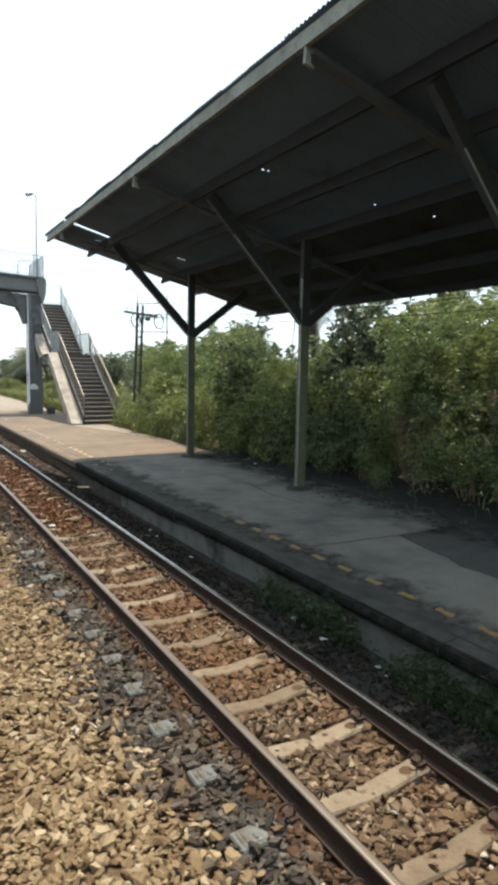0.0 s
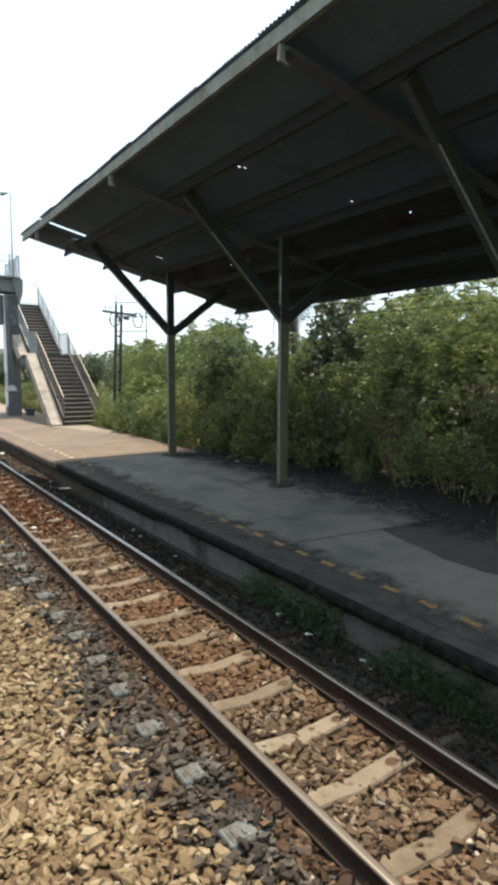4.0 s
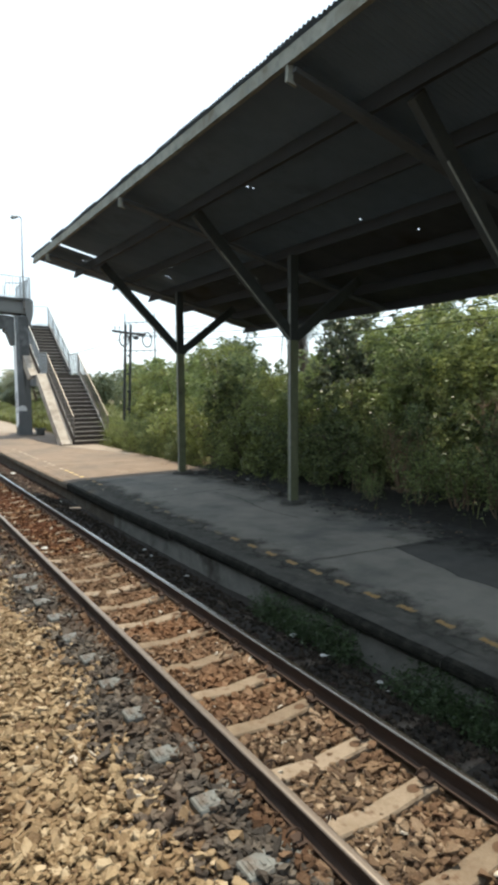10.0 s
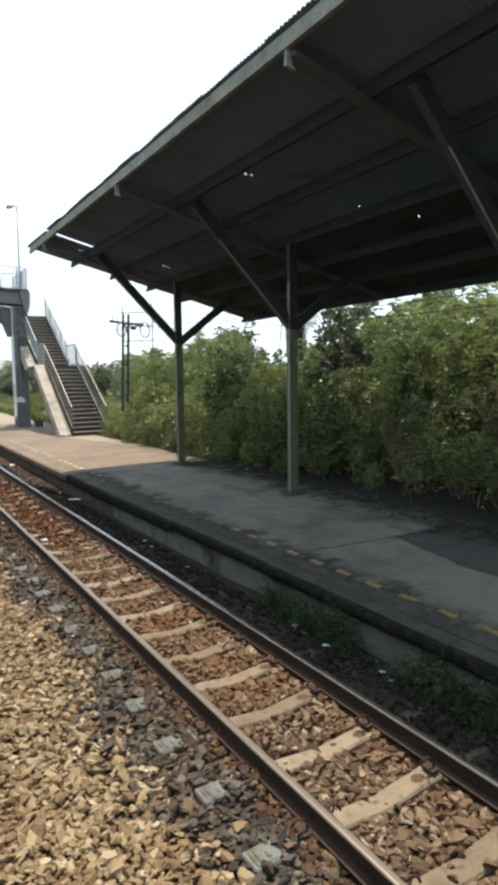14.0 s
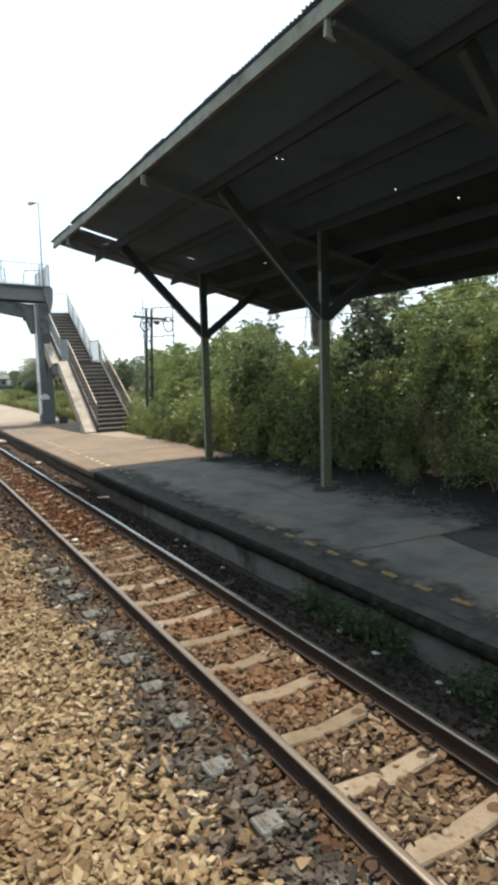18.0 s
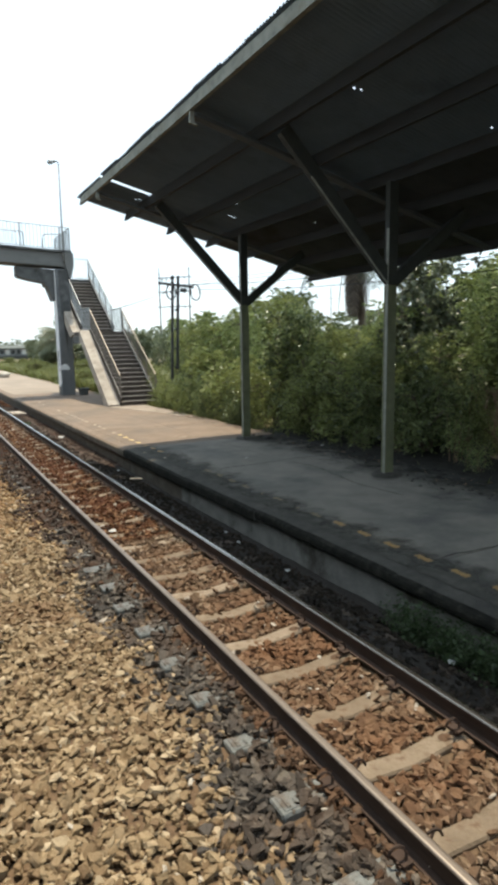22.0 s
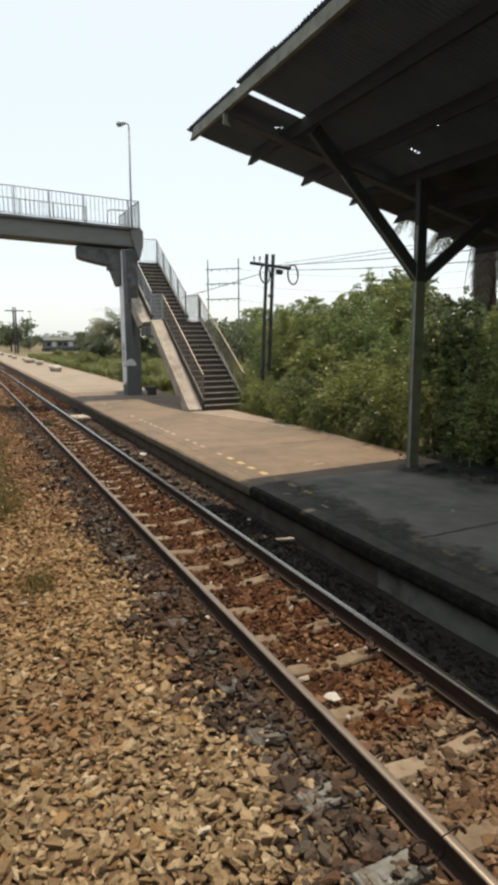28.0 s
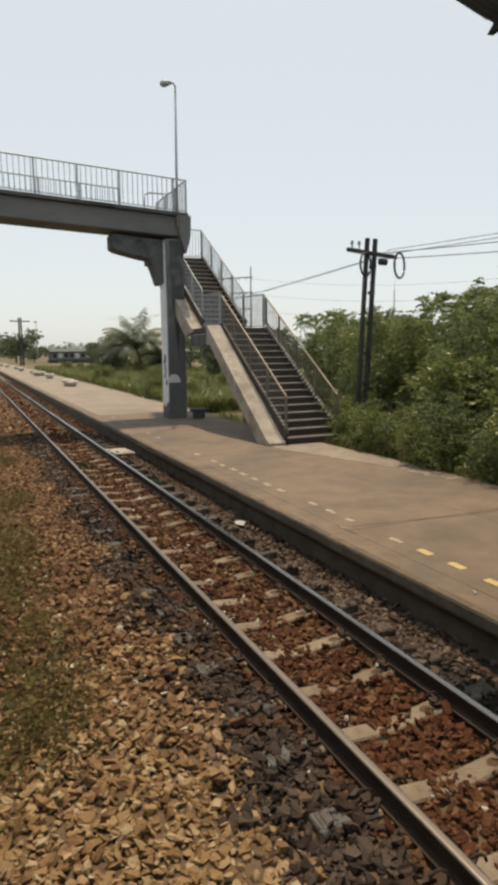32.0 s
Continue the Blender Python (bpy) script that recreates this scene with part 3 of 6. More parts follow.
def part(name, mesh, mats, parent=None, label="", smooth=False, at=None):
    """Links one mesh object under a thing or under a part."""
    if isinstance(mats, str):
        mats = (mats,)
    ob = new(name, mesh if isinstance(mesh, bpy.types.Mesh) else mesh.data(name, mats, smooth))
    ob.parent = parent
    if at is not None:
        ob.matrix_basis = at
    if label:
        ob["label"] = label
    return ob


def thing(name, label, category, at=(0, 0, 0), group="", kind=""):
    ob = new(name)
    ob.location = at
    ob.empty_display_size = 0.1
    return tagged(ob, label, category, group, kind)


def fast_mesh(name, verts, faces, mats, slots=None, flat=True):
    """A mesh from numpy arrays; faces are rows of three or four indices."""
    me = bpy.data.meshes.new(name)
    n, k = faces.shape
    me.vertices.add(len(verts))
    me.vertices.foreach_set("co", np.ascontiguousarray(verts, dtype=np.float32).ravel())
    me.loops.add(n * k)
    me.loops.foreach_set("vertex_index", np.ascontiguousarray(faces, dtype=np.int32).ravel())
    me.polygons.add(n)
    me.polygons.foreach_set("loop_start", np.arange(0, n * k, k, dtype=np.int32))
    for m in mats:
        me.materials.append(M[m])
    if slots is not None:
        me.polygons.foreach_set("material_index", slots.astype(np.int32))
    me.update(calc_edges=True)
    if flat:
        me.shade_flat()
    return me



# ---- ground, track bed, platform ----
TRACK, PZ, EDGE = 2.608, 0.265, 4.15
PITCH, FIRST = 0.63, 5.91


def ground_z(x):
    return float(np.interp(x, [-500, -6, -3, -1.2, 1.2, 3.7, 4.1, 7.9, 8.4, 12, 30, 500], [-0.6, -0.5, -0.3, -0.12, -0.13, -0.15, -0.3, -0.3, 0.13, 0.15, 0.1, 0.0]))


gm = Mesh()
gx = [-900, -300, -60, -20, -6, -3, -1.2, 0, 1.2, 2.6, 3.7, 4.1, 7.9, 8.4, 10, 12, 16, 30, 60, 200, 900]
gy = [-300, -60, -20, -5, 5, 15, 25, 40, 60, 90, 130, 200, 400, 900, 2500]
gm.add([(x, y, ground_z(x)) for y in gy for x in gx], [(j * len(gx) + i, j * len(gx) + i + 1, (j + 1) * len(gx) + i + 1, (j + 1) * len(gx) + i) for j in range(len(gy) - 1) for i in range(len(gx) - 1)])
tagged(part("ground", gm, "earth"), "brown earth with patches of low green growth", "ground", kind="structure")

bm_ = Mesh()
bx = np.linspace(-1.4, 4.4, 40)
by = np.concatenate([np.linspace(-6, 40, 240), np.linspace(41, 260, 60)])


def bed_prof(x, y):
    """The ballast's height; east of the track it is heaped over the sleeper ends in the nearer half."""
    x = np.asarray(x, float)
    base = np.interp(x, [-1.4, -0.5, 0.9, 1.5, 2.05, 2.6, 3.15, 3.6, 3.85, 4.15], [-0.14, -0.06, -0.05, -0.045, -0.03, -0.07, -0.055, -0.12, -0.2, -0.25])
    heap = np.interp(x, [3.12, 3.25, 3.4, 3.6, 3.8, 4.15], [0.0, 0.07, 0.1, 0.13, 0.06, 0.0])
    return base + heap * np.clip((17.5 - np.asarray(y, float)) / 2.5, 0, 1)


def bed_z(x, y):
    return float(bed_prof(x, y)) + 0.022 * noise.noise((x * 1.3, y * 1.3, 0.0)) + 0.012 * noise.noise((x * 6, y * 6, 3.0)) - 0.012


bm_.add([(x, y, bed_z(x, y)) for y in by for x in bx], [(j * len(bx) + i, j * len(bx) + i + 1, (j + 1) * len(bx) + i + 1, (j + 1) * len(bx) + i) for j in range(len(by) - 1) for i in range(len(bx) - 1)])
# the bed turns near-black along the stretch that the canopy shades
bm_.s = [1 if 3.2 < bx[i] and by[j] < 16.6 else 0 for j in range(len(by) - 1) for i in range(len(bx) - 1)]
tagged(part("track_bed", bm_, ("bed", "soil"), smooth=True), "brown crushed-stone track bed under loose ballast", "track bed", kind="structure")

# out-of-view box for the train carrying the camera; keeps skylight off the left
tagged(part("train_side_wall", Mesh().box(-3.2, -40, 0.9, -0.6, 34, 3.9, 0.1), "roof_far"), "unseen plain side of the camera's own train, blocking sky light", "wall", kind="structure")

platform = thing("platform", "low worn concrete station platform with dark mossy edge", "platform", kind="structure")
joints = [-11.1, -5.2, 0.7, 6.6, 12.5, 15.9, 19.3, 24.3, 30.2, 36.1, 46.0, 56.0, 70.0, 90.0, 120.0, 170.0]


def edge_x(y):
    return float(np.interp(y, [3, 8, 12, 15, 17, 20, 30], [4.2, 4.21, 4.17, 4.16, 4.22, 4.16, 4.2]))


def tilted(x0, y0, z0, x1, y1, z1, d0, d1, drop):
    """A slab whose front edge follows two offsets and whose top falls by drop towards it, with worn corners."""
    m = Mesh()
    ring = lambda d, y, e: [(x0 + d + 0.015, y, z0), (x1, y, z0), (x1, y, z1 - e), (x0 + d + 0.075, y, z1 - drop * 0.7 - e), (x0 + d + 0.012, y, z1 - drop - 0.012), (x0 + d, y, z1 - drop - 0.04), (x0 + d, y, z0 + 0.03)]
    n = max(2, round((y1 - y0) / 0.22))
    ys = [y0 + (y1 - y0) * i / n for i in range(n + 1)]
    rings = [ring(d0 + (d1 - d0) * i / n + 0.018 * noise.noise((y * 2.3, 1, 0)), y, 0.006 if i in (0, n) else 0.005 * noise.noise((y * 3.1, 5, 0))) for i, y in enumerate(ys)]
    for p, q in zip(rings, rings[1:]):
        m.prism(p, q, 0, False)
        m.s[-4:] = [2, 1, 1, 1]
    k = len(m.v)
    m.f += [tuple(range(6, -1, -1)), tuple(range(k - 7, k))]
    m.s += [0, 0]
    return m


for a, b in zip(joints, joints[1:]):
    back = 8.4 if b < 60 else 8.6
    # slab colour changes near the canopy's shadow line, grey to sunlit tan
    kind = "concrete" if a < 15 else "concrete_dusty" if a < 36 else "concrete_pale"
    part("slab", Mesh().box(4.5, a + 0.006, PZ - 0.16, 6.56, b - 0.006, PZ, 0.003), kind, platform)
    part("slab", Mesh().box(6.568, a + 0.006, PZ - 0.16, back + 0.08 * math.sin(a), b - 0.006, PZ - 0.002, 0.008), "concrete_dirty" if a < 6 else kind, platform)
    n = max(1, round((b - a) / 2.7))
    for i in range(n):
        u, v = a + (b - a) * i / n, a + (b - a) * (i + 1) / n
        dz = 0.008 * math.sin(7.3 * u)
        # dark slabs up to the canopy's shadow, sunlit tan with shaded fronts beyond
        part("coping", tilted(0.0, u + 0.004, PZ - (0.14 if u < 9 else 0.2) + dz, 4.497, v - 0.004, PZ - 0.003, edge_x(u) + 0.01 * math.sin(5 * u), edge_x(v) + 0.012 * math.sin(3 * u), 0.025), ("coping_mossy", "moss_shade_black", "moss_shade_black") if u < 15.8 else ("concrete_dusty", "wall_brown", "coping"), platform, "edge slab dark with moss and painted canopy shade" if u < 15.8 else "worn concrete edge slab in sunlit tan")
    part("retaining_wall", Mesh().prism([(edge_x(a) + 0.1, a, -0.45), (4.45, a, -0.45), (4.45, a, PZ - 0.142), (edge_x(a) + 0.1, a, PZ - 0.21)], [(edge_x(b) + 0.1, b, -0.45), (4.45, b, -0.45), (4.45, b, PZ - 0.142), (edge_x(b) + 0.1, b, PZ - 0.21)]), "wall" if a < 12 else "wall_brown", platform, "pale stained concrete face" if a < 12 else "dark stained concrete face")


def dash_mesh(mat, seed, wear):
    """A painted dash with a ragged, rubbed outline and bits missing."""
    r = random.Random(seed)
    m = Mesh()
    n = 7
    for i in range(n):
        a, b = -0.115 + 0.23 * i / n, -0.115 + 0.23 * (i + 1) / n
        if (i in (0, n - 1) or wear > 0.95) and r.random() < wear * 0.35:
            continue
        x0, x1 = -0.062 + r.uniform(0, 0.05) * wear, 0.062 - r.uniform(0, 0.05) * wear
        x2, x3 = -0.062 + r.uniform(0, 0.05) * wear, 0.062 - r.uniform(0, 0.05) * wear
        m.prism([(x0, a, 0), (x1, a, 0), (x3, b, 0), (x2, b, 0)], [(x0, a, 0.003), (x1, a, 0.003), (x3, b, 0.003), (x2, b, 0.003)])
    return m.data("marking", [mat])


DASHES = {"fresh": [dash_mesh("yellow", 60 + i, 0.85) for i in range(4)], "worn": [dash_mesh("yellow_worn", 70 + i, 1.0) for i in range(4)], "pale": [dash_mesh("yellow_pale", 80 + i, 0.25) for i in range(3)], "old": [dash_mesh("pale_paint", 90 + i, 0.9) for i in range(4)]}
random.seed(5)
for k in range(-18, 62):
    y = float(np.interp(k, [-18, 0, 7, 23, 33, 63], [-5.9, 3.58, 7.27, 15.55, 20.77, 36.5]))
    # dashes just past the canopy's shadow edge take the lighter, sunlit yellow
    kind = "fresh" if y < 8.6 else "worn" if y < 14.8 else "fresh" if y < 16.3 else "pale" if y < 18.4 else "old"
    if (y > 25 and random.random() < 0.6) or (kind == "worn" and random.random() < 0.3) or (kind == "old" and random.random() < 0.42):
        continue
    part("marking", random.choice(DASHES[kind]), (), platform, "worn painted dash", at=pose(4.797 + random.uniform(-0.012, 0.012), y, PZ + 0.002, 0, 0, random.uniform(-3, 3)))
for x, y, turn, size in ((4.5, 19.46, 20, 0.6), (4.46, 15.1, 70, 0.7), (4.6, 14.2, 10, 0.8), (4.43, 17.0, -30, 0.5), (6.1, 16.85, 95, 1.4), (6.0, 17.1, 80, 0.7)):
    part("marking", DASHES["old"][1], (), platform, "pale scuff of old paint", at=pose(x, y, PZ + 0.003, 0, 0, turn) @ Matrix.Diagonal((0.5 * size, size, 1, 1)))

# ---- railway track ----
track = thing("railway_track", "metre-gauge track, rusty rails on pale concrete sleepers", "railway track")


def rail(x, a, b):
    prof = [(-0.055, 0.0), (0.055, 0.0), (0.055, 0.012), (0.012, 0.028), (0.009, 0.105), (0.027, 0.118), (0.029, 0.137), (0.0265, 0.144), (0.021, 0.148), (0.011, 0.1502), (-0.011, 0.1502), (-0.021, 0.148), (-0.0265, 0.144), (-0.029, 0.137), (-0.027, 0.118), (-0.009, 0.105), (-0.012, 0.028), (-0.055, 0.012)]
    m, n = Mesh(), len(prof)
    m.v += [(x + u, a + 0.004, v) for u, v in prof] + [(x + u, b - 0.004, v) for u, v in prof]
    for i in range(n):
        m.f.append((i, n + i, n + (i + 1) % n, (i + 1) % n))
        m.s.append(1 if 6 <= i <= 12 else 0)
    m.f += [tuple(range(n)), tuple(2 * n - 1 - i for i in range(n))]
    m.s += [0, 0]
    return m


for x in (TRACK - 0.5325, TRACK + 0.5325):
    cuts = [-15, 9.0, 33.0, 57.0, 120.0, 300.0]
    for a, b in zip(cuts, cuts[1:]):
        part("rail", rail(x, a, b), ("rail_side", "rail_head" if x > TRACK else "rail_head_dull"), track, "rusty steel rail with polished head" if x > TRACK else "rusty steel rail with dull worn head")
# sleeper: ends level, middle lower
sm = Mesh()
st = [(-1.0, 0.0), (-0.99, 0.0), (-0.62, 0.0), (-0.4, -0.012), (0.0, -0.05), (0.4, -0.012), (0.62, 0.0), (0.99, 0.0), (1.0, 0.0)]
rings = []
for u, z in st:
    e = 0.012 if abs(u) > 0.995 else 0.0
    w = 0.09 if abs(u) > 0.5 else 0.082
    rings.append([(u, -w - 0.03, -0.2), (u, w + 0.03, -0.2), (u, w - e, z - 0.014 - e), (u, w - 0.014 - e, z - e), (u, -w + 0.014 + e, z - e), (u, -w + e, z - 0.014 - e)])
for i, (a, b) in enumerate(zip(rings, rings[1:])):
    sm.prism(a, b, 1 if i < 2 else 3 if i > 5 else 0, False)
sm.box(-0.97, -0.064, -0.006, -0.835, 0.064, 0.005, 0.004, slot=1).box(-0.945, -0.045, 0.004, -0.915, 0.045, 0.011, 0.003, slot=1).box(-0.885, -0.04, 0.004, -0.86, 0.01, 0.011, 0.003, slot=1)
n6 = 96
sm.f += [tuple(reversed(range(0, 6))), tuple(range(n6 - 6, n6))]
sm.s += [1, 3]
spot = [(0.34 + 0.05 * math.cos(a), 0.04 * math.sin(a)) for a in (math.pi * j / 5 for j in range(10))]
sm.prism([(u, v, -0.02) for u, v in spot], [(u, v, -0.0105 - 0.095 * (0.4 - u)) for u, v in spot], 2)
sleeper_mesh = sm.data("sleeper", ["sleeper", "sleeper_end", "stone_rust", "sleeper_dull"])
old_sleeper = sm.data("sleeper", ["sleeper", "sleeper_grey", "stone_rust", "sleeper_dull"])
clip_m = Mesh().tube([(0.07 + 0.046 * math.cos(q), -0.02 + 0.01 * q, 0.048 + 0.046 * math.sin(q)) for q in (0.6 * i for i in range(12))], 0.009, 5).box(0.01, -0.05, -0.002, 0.075, 0.05, 0.02)
clip_mesh = clip_m.data("rail_clip", ["rail_side"])
random.seed(3)
for i in range(-8, 150):
    yy = FIRST + i * PITCH
    if yy > 75:
        break
    part("sleeper", sleeper_mesh if yy < 9.8 else old_sleeper, (), track, at=pose(TRACK + random.uniform(-0.02, 0.02), yy + random.uniform(-0.02, 0.02), random.uniform(-0.012, 0.004), 0, random.uniform(-0.4, 0.4), random.uniform(-1.2, 1.2)))
    if 1 < yy < 30:
        for rx in (-0.5325, 0.5325):
            for side in (-1, 1):
                part("rail_clip", clip_mesh, (), track, at=pose(TRACK + rx + side * 0.052, yy, 0.008, 0, 0, 0 if side > 0 else 180))


# ---- ballast stones ----
def stones(name, label, mats, count, xs, ys, size, seed, keep=None, lift=0.0):
    r = np.random.default_rng(seed)
    turn_ = 2 * np.pi * np.arange(5) / 5
    base = np.concatenate([np.stack([0.98 * np.cos(turn_), 0.98 * np.sin(turn_), np.full(5, -0.42)], 1), np.stack([0.78 * np.cos(turn_ + 0.63), 0.78 * np.sin(turn_ + 0.63), np.full(5, 0.5)], 1)])
    tri = np.array([t_ for k_ in range(5) for t_ in ((k_, (k_ + 1) % 5, 5 + k_), (5 + k_, (k_ + 1) % 5, 5 + (k_ + 1) % 5))] + [(5, 6, 7), (5, 7, 9), (7, 8, 9)])
    x, y = r.uniform(*xs, count), r.uniform(*ys, count)
    if keep is not None:
        ok = keep(x, y, r)
        x, y = x[ok], y[ok]
    n = len(x)
    s = size * np.minimum(r.lognormal(-0.02, 0.34, n), 1.85)
    ax = np.stack([r.uniform(0.75, 1.35, n), r.uniform(0.6, 1.0, n), r.uniform(0.42, 0.85, n)], 1) * s[:, None]
    v = (base[None] + r.uniform(-0.36, 0.36, (n, 10, 3))) * ax[:, None]
    yaw, tx, ty = r.uniform(0, 6.28, n), r.normal(0, 0.33, n), r.normal(0, 0.33, n)
    v[..., 2] += v[..., 0] * tx[:, None] + v[..., 1] * ty[:, None]
    c, sn = np.cos(yaw)[:, None], np.sin(yaw)[:, None]
    vx, vy = v[..., 0] * c - v[..., 1] * sn, v[..., 0] * sn + v[..., 1] * c
    z = bed_prof(x, y)
    over = (np.abs((y - FIRST + PITCH / 2) % PITCH - PITCH / 2) < 0.12) & (np.abs(x - TRACK) < 0.95)
    top = np.interp(np.abs(x - TRACK), [0, 0.4, 0.62], [-0.05, -0.012, 0.0])
    z = np.where(over, np.maximum(z, top - 0.012), z)
    z = z + s * r.uniform(0.08, 0.6, n) + lift
    v = np.stack([vx + x[:, None], vy + y[:, None], v[..., 2] + z[:, None]], 2).reshape(-1, 3)
    f = (tri[None] + 10 * np.arange(n)[:, None, None]).reshape(-1, 3)
    ob = new(name, fast_mesh(name, v, f, [mats]))
    return tagged(ob, label, "ballast", kind="stuff")


def edge_noise(x, y, s):
    return 0.14 * np.sin(y * 1.7 + s) + 0.09 * np.sin(y * 4.1 + 2 * s) + 0.05 * np.sin(y * 9.7)


def is_tan(x, y, r):
    on = (np.abs((y - FIRST + PITCH / 2) % PITCH - PITCH / 2) < 0.1) & (x > 1.57) & (y < 9.5)
    return ~on & (x + 0.7 * edge_noise(x, y, 0.4) + r.normal(0, 0.12, len(x)) < np.interp(y, [2.5, 3.6, 5.2, 7, 12], [1.39, 1.42, 1.47, 1.46, 1.45]))


def is_grey(x, y, r):
    e = x + 0.7 * edge_noise(x, y, 0.4) + r.normal(0, 0.12, len(x))
    w = x + r.normal(0, 0.07, len(x))
    return (e >= np.interp(y, [2.5, 3.6, 5.2, 7, 12], [1.39, 1.42, 1.47, 1.46, 1.45])) & (w < 2.06 - 0.012 * np.clip(y - 8, 0, 30))


def is_rust(x, y, r):
    w = x + r.normal(0, 0.06, len(x))
    on = np.abs((y - FIRST + PITCH / 2) % PITCH - PITCH / 2) < 0.1
    on &= (np.abs(x - TRACK) < 0.98)
    rail_ = np.minimum(np.abs(x - TRACK + 0.5325), np.abs(x - TRACK - 0.5325)) < 0.06
    mid = np.clip(1.3 - np.abs(x - TRACK + 0.07 * np.sin(y * 3)) / 0.16, 0, 1) * np.clip((y - 7.5) / 4, 0.06, 1.0)
    drop = on & (r.random(len(x)) > np.where(x > 3.2, np.where(y > 16, 0.5, 0.75), 0.015 + 0.98 * mid))
    return (w >= 2.05 - 0.012 * np.clip(y - 8, 0, 30)) & ~drop & ~rail_


def off_grey(x, y, r):
    on = (np.abs((y - FIRST + PITCH / 2) % PITCH - PITCH / 2) < 0.1) & (x > 1.6)
    return is_grey(x, y, r) & (~on | (r.random(len(x)) < np.where(x > 1.765, 0.9, np.where(y > 9.5, 0.55 + 0.4 * np.sin(2.3 * np.round((y - FIRST) / PITCH)), 0.03))))


def near_rust(x, y, r):
    return is_rust(x, y, r) & ((x < 3.2) | (y > 16.4 + 0.3 * np.sin(x * 20)))


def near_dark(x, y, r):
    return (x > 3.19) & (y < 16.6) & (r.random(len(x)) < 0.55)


TAN, GRY, RST = "loose tan and cream crushed-stone ballast", "dark grey-brown crushed-stone ballast beside the rail", "rust-brown crushed-stone ballast between the rails"
stones("ballast", TAN, "stone_tan", 35500, (-0.9, 1.75), (-1.5, 14), 0.0275, 1, lambda x, y, r: is_tan(x, y, r) & (y + r.normal(0, 1.2, len(y)) < 11.5))
stones("ballast", TAN, "stone_ochre", 20000, (-0.9, 1.75), (9, 19), 0.0265, 4, lambda x, y, r: is_tan(x, y, r) & (y + r.normal(0, 1.2, len(y)) >= 11.5) & (y + r.normal(0, 0.8, len(y)) < 17.2))
stones("ballast", "loose russet-brown crushed-stone ballast", "stone_russet", 31000, (-0.9, 1.75), (15.5, 34), 0.029, 11, lambda x, y, r: is_tan(x, y, r) & (y + r.normal(0, 0.8, len(y)) >= 17.2))
stones("ballast", GRY, "stone_grey", 15700, (1.1, 2.15), (-1.5, 13), 0.028, 2, lambda x, y, r: off_grey(x, y, r) & (y + r.normal(0, 1.3, len(x)) < 9.5) & (x + r.normal(0, 0.05, len(x)) < 1.9))
stones("ballast", "brown crushed-stone ballast beside the rail", "stone_brown", 15700, (1.1, 2.15), (-1.5, 13), 0.027, 14, lambda x, y, r: off_grey(x, y, r) & (x + r.normal(0, 0.05, len(x)) >= 1.9))
stones("ballast", GRY, "stone_grey_brown", 22000, (1.1, 2.15), (7, 34), 0.03, 5, lambda x, y, r: off_grey(x, y, r) & (y + r.normal(0, 1.3, len(x)) >= np.where(x > 1.9, 12.5, 9.5)))
stones("ballast", RST, "stone_rust", 24500, (1.75, 4.12), (-1.5, 10), 0.027, 3, near_rust)
stones("ballast", RST, "stone_red", 12500, (1.75, 4.12), (10, 16), 0.0255, 7, near_rust)
stones("ballast", RST, "stone_red", 19000, (1.75, 3.25), (16, 34), 0.0265, 6, lambda x, y, r: near_rust(x, y, r) & (x + r.normal(0, 0.05, len(x)) < 3.14))
stones("ballast", "dull grey-brown crushed-stone ballast beside the platform", "stone_dull", 12500, (3.1, 4.3), (16, 34), 0.026, 12, lambda x, y, r: near_rust(x, y, r) & (x + r.normal(0, 0.05, len(x)) >= 3.14))
stones("ballast", "russet-brown ballast along the far track", "stone_russet", 8000, (-0.9, 1.9), (34, 62), 0.05, 13, None)
# dark colour stands for canopy shade here, and stops where the shade does
stones("ballast", "soil and small stones below the platform wall, canopy shade in their colour", "stone_shaded", 13800, (3.2, 4.12), (-1.5, 16.6), 0.018, 10, near_dark)
stones("ballast", "brown crushed-stone ballast along the far track", "stone_red", 12000, (0.6, 4.15), (34, 75), 0.05, 8, is_rust)
stones("ballast", "scattered pale stones on the ballast", "stone_white", 420, (-0.7, 3.1), (1.0, 26), 0.021, 9, None, 0.012)

# ---- platform canopy ----
SLOPE = -0.239


def roof_z(x):
    return 6.31 + SLOPE * (x - 4.02)


